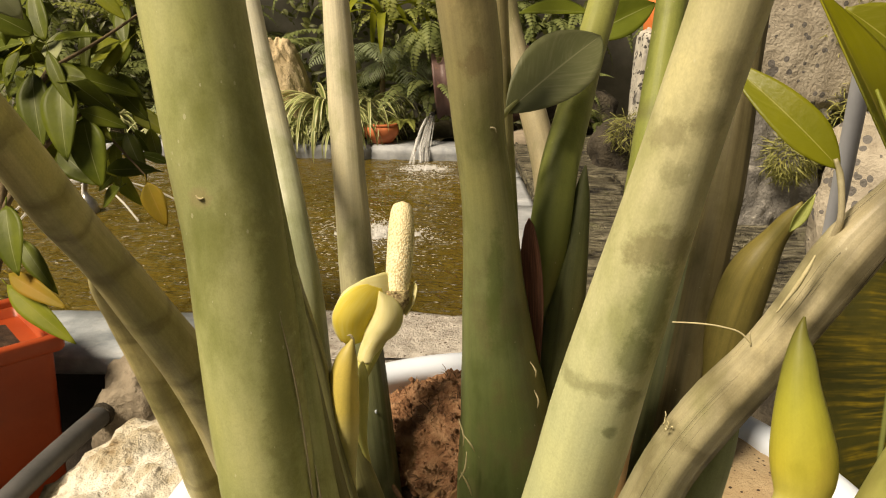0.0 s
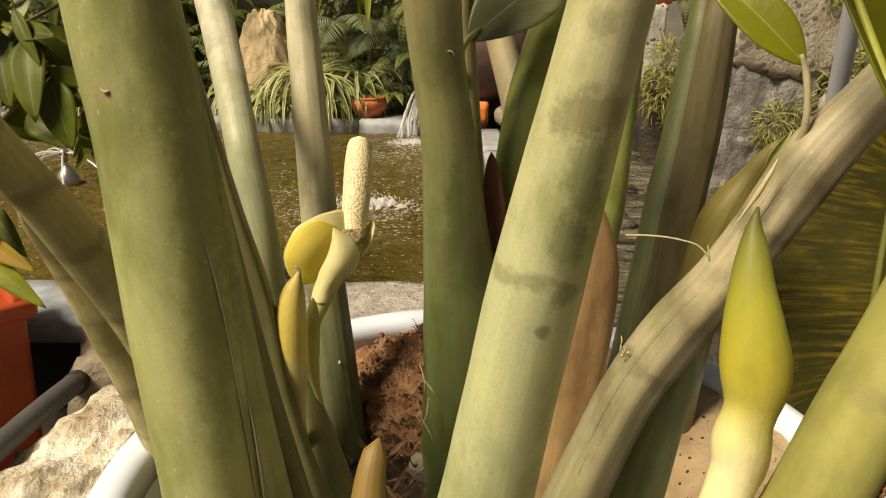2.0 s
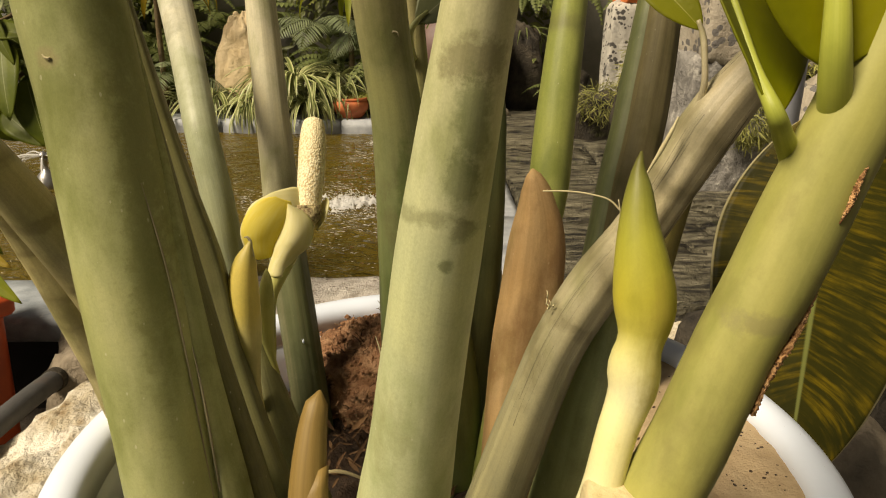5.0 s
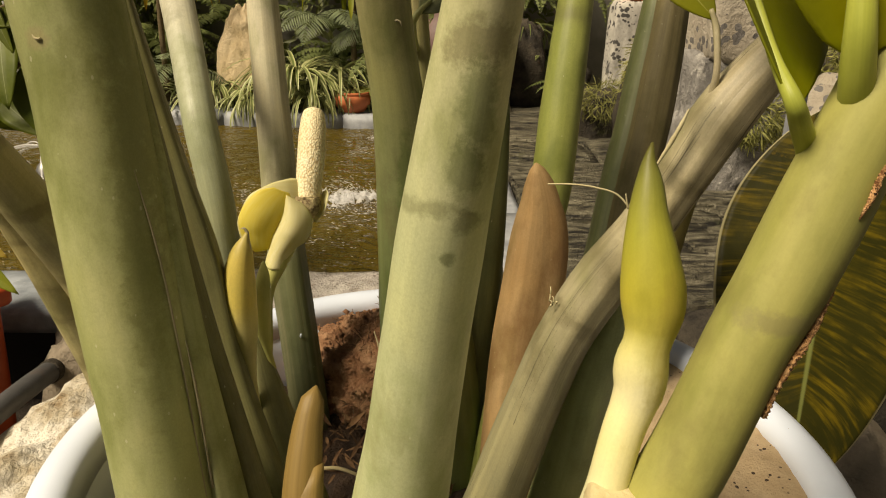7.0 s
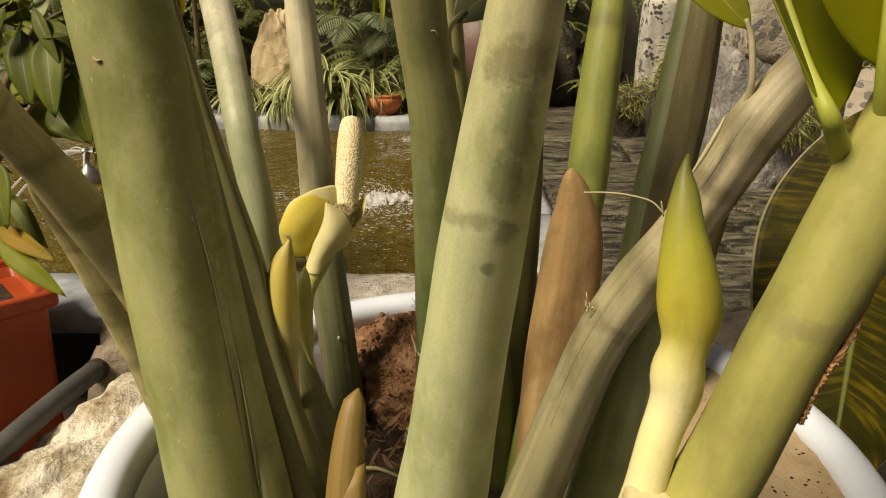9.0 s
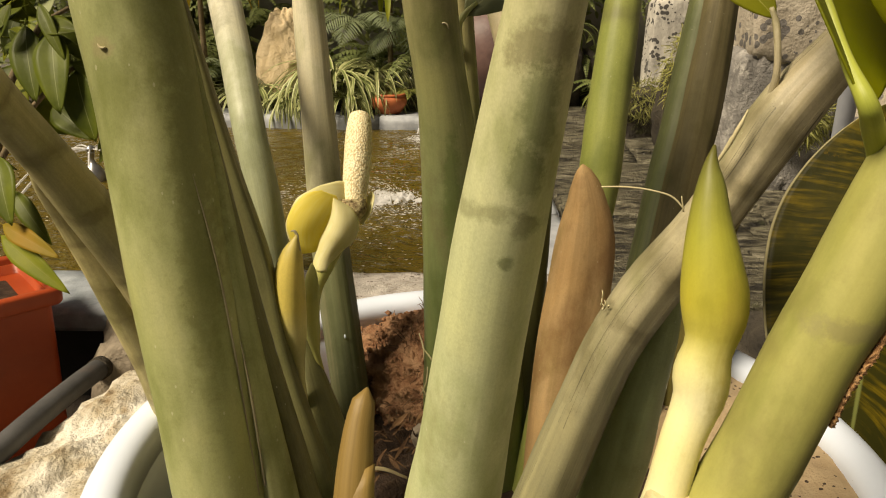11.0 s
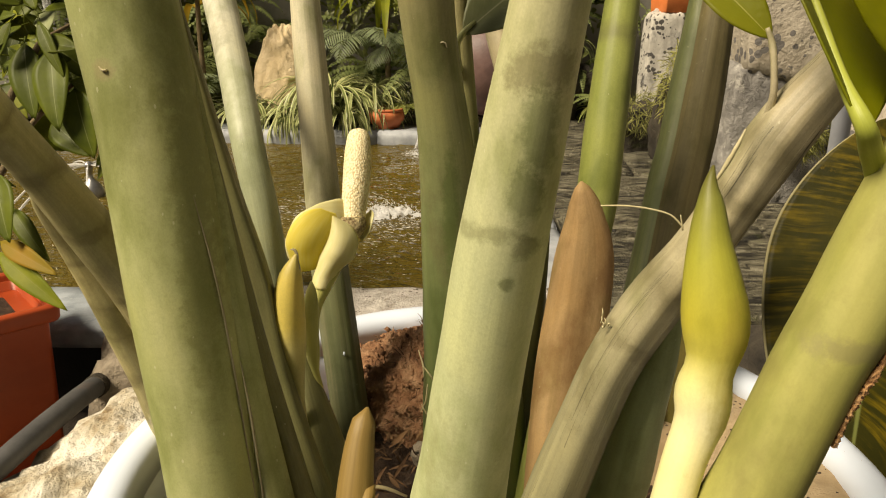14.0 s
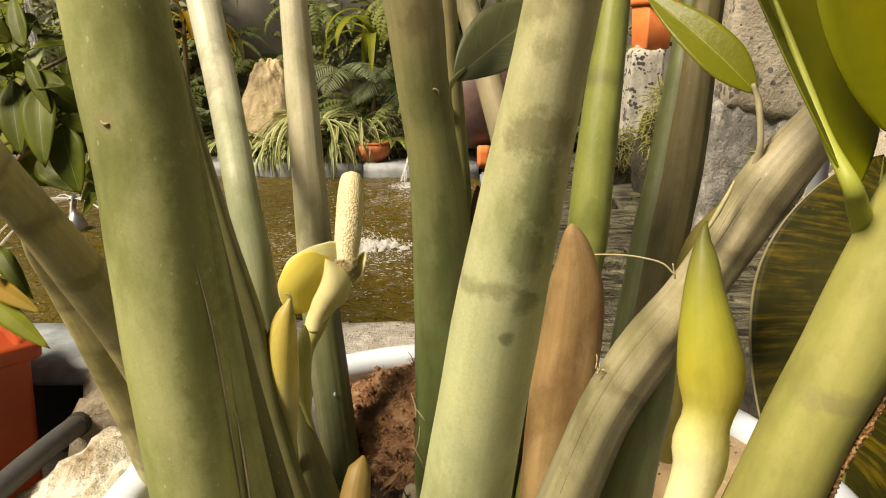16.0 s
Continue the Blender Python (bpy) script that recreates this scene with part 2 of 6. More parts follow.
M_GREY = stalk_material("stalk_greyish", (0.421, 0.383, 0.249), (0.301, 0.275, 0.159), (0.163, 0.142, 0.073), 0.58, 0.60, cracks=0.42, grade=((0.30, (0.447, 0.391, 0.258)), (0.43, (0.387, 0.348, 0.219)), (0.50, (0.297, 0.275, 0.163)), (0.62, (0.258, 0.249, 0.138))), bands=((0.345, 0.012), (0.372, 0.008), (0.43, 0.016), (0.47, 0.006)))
M_BANDED = stalk_material("stalk_banded_grey", (0.525, 0.464, 0.232), (0.354, 0.311, 0.140), (0.207, 0.177, 0.073), 0.56, 0.6, bands=((0.10, 0.006), (0.145, 0.009), (0.175, 0.005), (0.225, 0.010), (0.275, 0.006), (0.335, 0.007), (0.36, 0.004)))
M_LIME = stalk_material("stalk_lime", (0.287, 0.313, 0.091), (0.191, 0.222, 0.052), (0.148, 0.148, 0.052), 0.60, 0.66, fib=0.5, bands=((0.315, 0.010),))
# grade falls to near black: shade low between the stalks painted into the foot
M_LIMESHADE = stalk_material("stalk_lime_shaded_foot", (0.33, 0.36, 0.105), (0.22, 0.255, 0.06), (0.17, 0.17, 0.06), 0.60, 0.66, fib=0.5, grade=((0.34, (0.34, 0.36, 0.11)), (0.44, (0.26, 0.30, 0.08)), (0.54, (0.12, 0.15, 0.045)), (0.64, (0.06, 0.075, 0.025))))
M_YELLOWGREEN = stalk_material("stalk_yellow_green", (0.354, 0.340, 0.110), (0.258, 0.262, 0.069), (0.216, 0.198, 0.060), 0.58, 0.72, rough=0.58, prick=0.03, dots=(0.414, 0.386, 0.166), flecks=0.97, fib=0.12, marks=(
    ((0.1907, 0.2028, 1.0385), (0.0171, 0.0285, 0.0043), (0.22, 0.20, 0.085), 0.6), ((0.2073, 0.2104, 1.0309), (0.0076, 0.0285, 0.0285), (0.22, 0.20, 0.05), 0.6)))
M_BUDGREEN = stalk_material("bud_green", (0.40, 0.36, 0.055), (0.28, 0.28, 0.035), (0.36, 0.29, 0.05), 0.58, 0.7, prick=0.03, dots=(0.42, 0.40, 0.15), flecks=0.95, fib=0.25, grade=((0.0, (0.15, 0.14, 0.04)), (0.012, (0.19, 0.20, 0.045)), (0.035, (0.32, 0.32, 0.045)), (0.060, (0.43, 0.385, 0.05)), (0.074, (0.50, 0.45, 0.09)), (0.086, (0.64, 0.60, 0.27)), (0.100, (0.74, 0.70, 0.43)), (0.125, (0.72, 0.68, 0.36)), (0.16, (0.78, 0.75, 0.50))))
M_BROWNSHEATH = stalk_material("dry_sheath", (0.53, 0.36, 0.175), (0.38, 0.235, 0.10), (0.27, 0.15, 0.06), 0.54, 0.60, rough=0.65, fib=0.7, flecks=0.66, dots=(0.60, 0.46, 0.28))
M_TORN = material("torn_dry_edge", [(0.35, (0.16, 0.065, 0.02)), (0.5, (0.58, 0.32, 0.14)), (0.7, (0.70, 0.44, 0.22))], scale=260, rough=0.9, bump=0.9, spots=((0.10, 0.05, 0.02), 420, 0.3))
M_MAROON = material("maroon_bract", [(0.3, (0.07, 0.025, 0.014)), (0.7, (0.30, 0.12, 0.065))], scale=1, stretch=(9, 3, 1), space="UV", rough=0.75, bump=0.9, fine=9)
M_SPADIX = material("spadix_cream", [(0.3, (0.78, 0.68, 0.42)), (0.7, (0.86, 0.79, 0.55))], scale=40, rough=0.55, bump=0)
nt_ = M_SPADIX.node_tree
v_ = node(nt_, "ShaderNodeTexVoronoi", Scale=640, Randomness=0.9)
nt_.links.new(coords(nt_, "Object", (1, 1, 0.8)), v_.inputs["Vector"])
b_ = nt_.nodes["Principled BSDF"]
# tan gaps: the beads' own tone variation plus painted crease shade
nt_.links.new(mixed(nt_, ramp(nt_, v_.outputs["Distance"], [(0.42, (0, 0, 0)), (0.80, (0.7, 0.7, 0.7))]), b_.inputs["Base Color"].links[0].from_socket, (0.50, 0.34, 0.13)), b_.inputs["Base Color"])
p_ = node(nt_, "ShaderNodeBump", Strength=0.55, Distance=0.0012)
p_.invert = True
nt_.links.new(v_.outputs["Distance"], p_.inputs["Height"])
nt_.links.new(p_.outputs[0], b_.inputs["Normal"])
M_SPADBASE = material("spadix_base", [(0.35, (0.10, 0.05, 0.02)), (0.6, (0.62, 0.52, 0.28))], scale=220, rough=0.8, bump=0.6)
M_SPATHE = material("spathe_yellow", [(0.3, (0.86, 0.74, 0.10)), (0.7, (0.90, 0.82, 0.26))], scale=1, stretch=(9, 2, 1), space="UV", rough=0.5, bump=0.1, fine=14, through_light=0.5)
M_CREAM = material("spathe_cream", [(0.3, (0.76, 0.70, 0.32)), (0.7, (0.84, 0.80, 0.50))], scale=1, stretch=(7, 2, 1), space="UV", rough=0.5, bump=0.1, fine=14, through_light=0.35, blotch=((0.70, 0.67, 0.26), 60, 0.55))
M_BUD = stalk_material("bud_yellow", (0.68, 0.55, 0.15), (0.54, 0.43, 0.09), (0.48, 0.44, 0.14), 0.60, 0.7, prick=0.05, flecks=0.97, fib=0.2, grade=((0.0, (0.42, 0.36, 0.12)), (0.02, (0.70, 0.56, 0.14)), (0.050, (0.72, 0.59, 0.15)), (0.070, (0.70, 0.63, 0.28)), (0.088, (0.56, 0.52, 0.27))))
M_FLSTALK = stalk_material("flower_stalk_pale", (0.50, 0.48, 0.17), (0.40, 0.40, 0.12), (0.36, 0.36, 0.10), 0.6, 0.7, prick=0.03, flecks=0.97, fib=0.3)
M_PETIOLE = stalk_material("petiole_yellow_green", (0.42, 0.45, 0.085), (0.32, 0.36, 0.055), (0.28, 0.30, 0.06), 0.64, 0.72, prick=0.02, flecks=0.98, fib=0.25)
M_BUDBROWN = material("shoot_tan", [(0.3, (0.15, 0.095, 0.025)), (0.7, (0.29, 0.195, 0.06))], scale=1, stretch=(12, 3, 1), space="UV", rough=0.5, bump=0.15, fine=14)
M_CUT = material("cut_stem", [(0.3, (0.56, 0.46, 0.24)), (0.7, (0.68, 0.58, 0.34))], scale=120, rough=0.8, bump=0.4, blotch=((0.40, 0.29, 0.13), 60, 0.62))
M_FIBRE = material("pale_fibre", [(0.3, (0.46, 0.40, 0.22)), (0.7, (0.60, 0.54, 0.33))], scale=80, rough=0.7, bump=0)


def leaf_material(name, pale, deep, rib, veins=22, rough=0.35, through_light=0.3, patch=None, level=0.56, slant=0.9, spec=0.5, strong=0.3, spine=None, curve=0.0, margin=None, sway=0.10):
    """A blade: side veins slanting from the midrib, a paler rib, patches of another colour."""
    m = material(name, [(0.3, deep), (0.7, pale)], scale=9, rough=rough, bump=0.15, fine=120, through_light=through_light, spec=spec,
                 blotch=patch and (patch, 14, level), vary=0.35)
    nt = m.node_tree
    b = nt.nodes["Principled BSDF"]
    col = b.inputs["Base Color"].links[0].from_socket
    tc = nt.nodes.new("ShaderNodeTexCoord")
    sep = nt.nodes.new("ShaderNodeSeparateXYZ")
    nt.links.new(tc.outputs["UV"], sep.inputs[0])
    off = nt.nodes.new("ShaderNodeMath")
    off.operation = "ABSOLUTE"
    nt.links.new(sep.outputs[0], off.inputs[0])
    lift = nt.nodes.new("ShaderNodeMath")
    lift.operation = "MULTIPLY_ADD"
    lift.inputs[1].default_value = -slant * 0.35
    nt.links.new(off.outputs[0], lift.inputs[0])
    swing = node(nt, "ShaderNodeTexNoise", Scale=9, Detail=2)
    nt.links.new(coords(nt, "Object", (1, 1, 1)), swing.inputs["Vector"])
    drift = nt.nodes.new("ShaderNodeMath")
    drift.operation = "MULTIPLY_ADD"
    drift.inputs[1].default_value = sway
    nt.links.new(swing.outputs[0], drift.inputs[0])
    nt.links.new(sep.outputs[1], drift.inputs[2])
    nt.links.new(drift.outputs[0], lift.inputs[2])
    if curve:
        bend = nt.nodes.new("ShaderNodeMath")
        bend.operation = "MULTIPLY"
        nt.links.new(off.outputs[0], bend.inputs[0])
        nt.links.new(sep.outputs[1], bend.inputs[1])
        less = nt.nodes.new("ShaderNodeMath")
        less.operation = "MULTIPLY_ADD"
        less.inputs[1].default_value = -curve
        nt.links.new(bend.outputs[0], less.inputs[0])
        nt.links.new(lift.outputs[0], less.inputs[2])
        lift = less
    wave = nt.nodes.new("ShaderNodeCombineXYZ")
    for k, (socket, factor) in enumerate(((lift.outputs[0], veins * 1.7), (off.outputs[0], 1.6))):
        mul = nt.nodes.new("ShaderNodeMath")
        mul.operation = "MULTIPLY"
        mul.inputs[1].default_value = factor
        nt.links.new(socket, mul.inputs[0])
        nt.links.new(mul.outputs[0], wave.inputs[k])
    fibre = node(nt, "ShaderNodeTexNoise", Scale=1.0, Detail=3, Roughness=0.55)
    nt.links.new(wave.outputs[0], fibre.inputs["Vector"])
    lines = ramp(nt, fibre.outputs[0], [(0.45, (0, 0, 0)), (0.68, (strong, strong, strong))])
    broken = node(nt, "ShaderNodeTexNoise", Scale=22, Detail=4, Roughness=0.6)
    nt.links.new(coords(nt, "Object", (1, 1, 1)), broken.inputs["Vector"])
    lines = mixed(nt, 1.0, lines, ramp(nt, broken.outputs[0], [(0.38, (0.1, 0.1, 0.1)), (0.62, (1, 1, 1))]), "MULTIPLY")
    col = mixed(nt, lines, col, rib)
    mid = ramp(nt, off.outputs[0], [(0.012, (0.8, 0.8, 0.8)), (0.035, (0, 0, 0))])
    col = mixed(nt, mid, col, spine or rib)
    if margin:
        col = mixed(nt, ramp(nt, off.outputs[0], [(0.972, (0, 0, 0)), (0.985, (0.9, 0.9, 0.9))]), col, margin)
    nt.links.new(col, b.inputs["Base Color"])
    for n in nt.nodes:
        if n.type == "BSDF_TRANSLUCENT":
            nt.links.new(col, n.inputs[0])
    return m


L_DARK = leaf_material("leaf_dark_yellowing", (0.040, 0.037, 0.006), (0.017, 0.018, 0.004), (0.23, 0.16, 0.010), 46, 0.45, 0.12, (0.36, 0.22, 0.010), 0.70, spec=0.1, strong=0.55, slant=-0.12, spine=(0.18, 0.20, 0.06), curve=0.18, margin=(0.42, 0.38, 0.22), sway=0.03)
L_GOLD = leaf_material("leaf_young_golden", (0.46, 0.43, 0.014), (0.24, 0.285, 0.010), (0.46, 0.42, 0.05), 5, 0.4, 0.6, slant=1.6)
L_YOUNG = leaf_material("leaf_young_yellow_green", (0.27, 0.27, 0.018), (0.165, 0.195, 0.010), (0.46, 0.45, 0.12), 9, 0.4, 0.45)
L_GREYGREEN = leaf_material("leaf_grey_green", (0.25, 0.265, 0.125), (0.13, 0.155, 0.06), (0.40, 0.40, 0.24), 16, 0.5, 0.15, strong=0.45)
L_SHRUBPALE = leaf_material("shrub_leaf_underside", (0.42, 0.45, 0.27), (0.26, 0.30, 0.15), (0.45, 0.47, 0.30), 7, 0.5, 0.3, spec=0.15)
L_SHRUB = leaf_material("shrub_leaf", (0.137, 0.166, 0.018), (0.052, 0.075, 0.010), (0.195, 0.221, 0.065), 7, 0.45, 0.25, spec=0.18, strong=0.10, spine=(0.260, 0.286, 0.104))
L_SHRUBYOUNG = leaf_material("shrub_leaf_young", (0.286, 0.297, 0.028), (0.154, 0.193, 0.020), (0.286, 0.286, 0.066), 7, 0.5, 0.35, spec=0.15)
L_SHRUBOLD = leaf_material("shrub_leaf_old", (0.40, 0.23, 0.025), (0.26, 0.21, 0.025), (0.36, 0.24, 0.06), 7, 0.55, 0.3, spec=0.15)
L_FERN = leaf_material("fern_leaf", (0.24, 0.275, 0.10), (0.12, 0.155, 0.05), (0.24, 0.27, 0.12), 10, 0.55, 0.35, spec=0.2)
L_FERNPALE = leaf_material("fern_leaf_pale", (0.34, 0.36, 0.10), (0.19, 0.23, 0.06), (0.35, 0.36, 0.15), 10, 0.55, 0.4, spec=0.2)
L_STRIPED = leaf_material("striped_leaf", (0.38, 0.38, 0.20), (0.27, 0.30, 0.13), (0.42, 0.42, 0.25), 0.1, 0.45, 0.25)
L_CREEPER = leaf_material("creeper_leaf", (0.16, 0.175, 0.045), (0.075, 0.09, 0.022), (0.20, 0.21, 0.08), 6, 0.5, 0.25)
L_PALM = leaf_material("palm_leaf", (0.30, 0.345, 0.20), (0.17, 0.215, 0.115), (0.29, 0.33, 0.19), 6, 0.5, 0.35, spec=0.25)
M_MOSS = material("moss_strand", [(0.3, (0.17, 0.18, 0.04)), (0.7, (0.38, 0.37, 0.12))], scale=30, rough=0.7, bump=0.1, vary=0.5, through_light=0.2)

# the striped blades are green in the middle, cream at the edges
nt_ = L_STRIPED.node_tree
b_ = nt_.nodes["Principled BSDF"]
tc_ = nt_.nodes.new("ShaderNodeTexCoord")
sp_ = nt_.nodes.new("ShaderNodeSeparateXYZ")
nt_.links.new(tc_.outputs["UV"], sp_.inputs[0])
ab_ = nt_.nodes.new("ShaderNodeMath")
ab_.operation = "ABSOLUTE"
nt_.links.new(sp_.outputs[0], ab_.inputs[0])
col_ = ramp(nt_, ab_.outputs[0], [(0.36, (0.15, 0.21, 0.05)), (0.62, (0.58, 0.58, 0.28))])
nt_.links.new(mixed(nt_, 0.15, col_, b_.inputs["Base Color"].links[0].from_socket), b_.inputs["Base Color"])

M_TUB = material("white_plastic", [(0.3, (0.68, 0.76, 0.89)), (0.7, (0.73, 0.81, 0.94))], scale=12, rough=0.38, bump=0.05, fine=60, blotch=(( 0.60, 0.57, 0.50), 9, 0.66), spots=((0.30, 0.25, 0.18), 90, 0.045))
M_SOIL = material("dark_soil", [(0.3, (0.022, 0.013, 0.008)), (0.55, (0.065, 0.038, 0.022)), (0.8, (0.14, 0.09, 0.055))], scale=46, rough=0.95, bump=1.0, fine=240, distance=0.008)
M_SAND = material("sandy_crust", [(0.3, (0.34, 0.24, 0.13)), (0.7, (0.52, 0.40, 0.25))], scale=24, rough=0.95, bump=0.7, fine=200, spots=((0.05, 0.03, 0.018), 130, 0.34), blotch=((0.26, 0.16, 0.085), 20, 0.60))
M_CLOD = material("red_brown_peat", [(0.3, (0.13, 0.055, 0.026)), (0.48, (0.38, 0.19, 0.095)), (0.72, (0.62, 0.37, 0.21))], scale=55, rough=0.95, bump=1.0, fine=260, distance=0.010)
M_LITTER = material("dry_litter", [(0.3, (0.05, 0.022, 0.010)), (0.7, (0.21, 0.115, 0.05))], scale=60, rough=0.9, bump=0.5, vary=0.5)
M_LIMESTONE = material("pale_limestone", [(0.33, (0.24, 0.17, 0.09)), (0.44, (0.54, 0.47, 0.34)), (0.62, (0.78, 0.74, 0.64))], scale=13, rough=0.9, bump=1.0, fine=60, distance=0.016, detail=9, blotch=((0.30, 0.20, 0.09), 10, 0.55))
M_GREYSTONE = material("grey_stone", [(0.3, (0.17, 0.14, 0.10)), (0.7, (0.38, 0.32, 0.24))], scale=12, rough=0.9, bump=0.9, fine=80, distance=0.01)
M_BOULDER = material("ochre_boulder", [(0.3, (0.50, 0.38, 0.21)), (0.7, (0.68, 0.56, 0.37))], scale=6, rough=0.9, bump=0.8, fine=40, distance=0.02, blotch=((0.26, 0.20, 0.11), 5, 0.62))
M_SLATE = material("layered_slate", [(0.38, (0.012, 0.010, 0.007)), (0.46, (0.09, 0.08, 0.052)), (0.56, (0.175, 0.16, 0.11)), (0.74, (0.36, 0.33, 0.245))], scale=5, stretch=(1.6, 7, 9), rough=0.55, bump=1.0, fine=40, distance=0.03, detail=9, blotch=((0.15, 0.16, 0.06), 5, 0.6), vary=0.4)
M_DARKROCK = material("dark_rock", [(0.3, (0.012, 0.010, 0.008)), (0.7, (0.085, 0.070, 0.048))], scale=9, rough=0.85, bump=0.9, fine=50, distance=0.02, blotch=((0.16, 0.17, 0.06), 6, 0.6))
M_LICHEN = material("lichen_stone", [(0.3, (0.29, 0.25, 0.19)), (0.7, (0.50, 0.45, 0.365))], scale=7, rough=0.9, bump=0.9, fine=50, distance=0.012, spots=((0.15, 0.14, 0.13), 26, 0.58), blotch=((0.24, 0.20, 0.155), 3.5, 0.60))
M_WHITEPOST = material("white_post_stone", [(0.3, (0.36, 0.34, 0.30)), (0.7, (0.56, 0.535, 0.475))], scale=9, rough=0.9, bump=0.6, fine=50, distance=0.008, spots=((0.075, 0.07, 0.065), 34, 0.66), blotch=((0.16, 0.16, 0.155), 6, 0.54))
M_POT = material("bright_orange_clay", [(0.3, (0.66, 0.17, 0.045)), (0.7, (0.78, 0.24, 0.075))], scale=12, rough=0.6, bump=0.15, fine=70)
M_BLOCK = material("weathered_grey_block", [(0.3, (0.12, 0.115, 0.108)), (0.5, (0.22, 0.21, 0.195)), (0.75, (0.36, 0.345, 0.315))], scale=11, rough=0.85, bump=0.9, fine=70, distance=0.012, detail=9, blotch=((0.66, 0.63, 0.57), 12, 0.55))
M_KERB = material("kerb_slate_tile", [(0.3, (0.213, 0.244, 0.275)), (0.7, (0.450, 0.494, 0.537))], scale=14, rough=0.45, bump=0.5, fine=90, detail=9, blotch=((0.600, 0.613, 0.613), 12, 0.58))
M_KERBBLUE = material("kerb_blue_grey", [(0.3, (0.22, 0.24, 0.265)), (0.7, (0.40, 0.42, 0.445))], scale=14, rough=0.55, bump=0.6, fine=60, detail=9, blotch=((0.50, 0.50, 0.49), 9, 0.6))
M_KERBSTONE = material("kerb_pitted_stone", [(0.3, (0.30, 0.27, 0.235)), (0.7, (0.60, 0.56, 0.51))], scale=26, rough=0.85, bump=1.0, fine=120, distance=0.01, blotch=((0.18, 0.14, 0.10), 38, 0.55), spots=((0.12, 0.09, 0.07), 55, 0.3))
# near black: shade of the recess under the kerb put into the colour
M_RECESSWALL = material("recess_shade_wall", [(0.3, (0.006, 0.006, 0.005)), (0.7, (0.018, 0.016, 0.013))], scale=8, rough=0.9, bump=0.5, fine=60)
M_GROUND = material("damp_earth", [(0.3, (0.018, 0.013, 0.009)), (0.7, (0.055, 0.042, 0.03))], scale=9, rough=0.95, bump=0.9, fine=90, distance=0.01)
M_BED = material("planted_earth", [(0.3, (0.05, 0.042, 0.026)), (0.6, (0.13, 0.11, 0.065)), (0.8, (0.22, 0.19, 0.12))], scale=14, rough=0.95, bump=1.0, fine=90, distance=0.02, blotch=((0.10, 0.13, 0.03), 6, 0.55))
M_WALL = material("weathered_concrete", [(0.3, (0.15, 0.142, 0.122)), (0.7, (0.29, 0.275, 0.24))], scale=3, rough=0.9, bump=0.5, fine=40, blotch=((0.16, 0.15, 0.11), 2.2, 0.55))
M_ORANGE = material("orange_plastic", [(0.3, (0.30, 0.042, 0.010)), (0.7, (0.39, 0.064, 0.016))], scale=10, rough=0.45, bump=0.1, fine=80, blotch=((0.26, 0.06, 0.02), 14, 0.62))
M_TERRA = material("terracotta", [(0.3, (0.42, 0.11, 0.04)), (0.7, (0.58, 0.18, 0.07))], scale=14, rough=0.6, bump=0.2, fine=70)
M_URN = material("urn_glaze", [(0.3, (0.085, 0.048, 0.044)), (0.7, (0.165, 0.098, 0.086))], scale=8, rough=0.5, bump=0.4, fine=50, blotch=((0.23, 0.13, 0.08), 12, 0.60))
M_PIPE = material("grey_pvc", [(0.3, (0.34, 0.36, 0.40)), (0.7, (0.44, 0.46, 0.50))], scale=8, rough=0.45, bump=0.06, fine=60)
M_HOSE = material("grey_hose", [(0.3, (0.051, 0.051, 0.051)), (0.7, (0.102, 0.100, 0.099))], scale=14, rough=0.55, bump=0.2, fine=80, blotch=((0.120, 0.072, 0.048), 9, 0.6))
M_STEEL = material("nozzle_steel", [(0.3, (0.30, 0.30, 0.30)), (0.7, (0.45, 0.45, 0.45))], scale=20, rough=0.35, bump=0.05, metal=0.8)
M_BARK = material("bark", [(0.3, (0.09, 0.065, 0.035)), (0.7, (0.20, 0.15, 0.08))], scale=40, rough=0.9, bump=0.5)

M_WATER = bpy.data.materials.new("pond_water")
M_WATER.use_nodes = True
nt_ = M_WATER.node_tree
b_ = nt_.nodes["Principled BSDF"]
n_ = node(nt_, "ShaderNodeTexNoise", Scale=1.3, Detail=3)
nt_.links.new(coords(nt_, "Object", (1, 1, 1)), n_.inputs["Vector"])
nt_.links.new(ramp(nt_, n_.outputs[0], [(0.3, (0.072, 0.051, 0.007)), (0.7, (0.112, 0.080, 0.012))]), b_.inputs["Base Color"])
b_.inputs["Roughness"].default_value, b_.inputs["IOR"].default_value = 0.04, 1.33
w_ = node(nt_, "ShaderNodeTexNoise", Scale=9, Detail=3, Roughness=0.5, Distortion=0.8)
nt_.links.new(coords(nt_, "Object", (1, 1.7, 1)), w_.inputs["Vector"])
r_ = node(nt_, "ShaderNodeTexNoise", Scale=42, Detail=2, Roughness=0.5, Distortion=0.5)
nt_.links.new(coords(nt_, "Object", (1, 1.5, 1)), r_.inputs["Vector"])
p_ = node(nt_, "ShaderNodeBump", Strength=1.0, Distance=0.045)
nt_.links.new(w_.outputs[0], p_.inputs["Height"])
q_ = node(nt_, "ShaderNodeBump", Strength=0.8, Distance=0.010)
nt_.links.new(r_.outputs[0], q_.inputs["Height"])
nt_.links.new(p_.outputs[0], q_.inputs["Normal"])
nt_.links.new(q_.outputs[0], b_.inputs["Normal"])

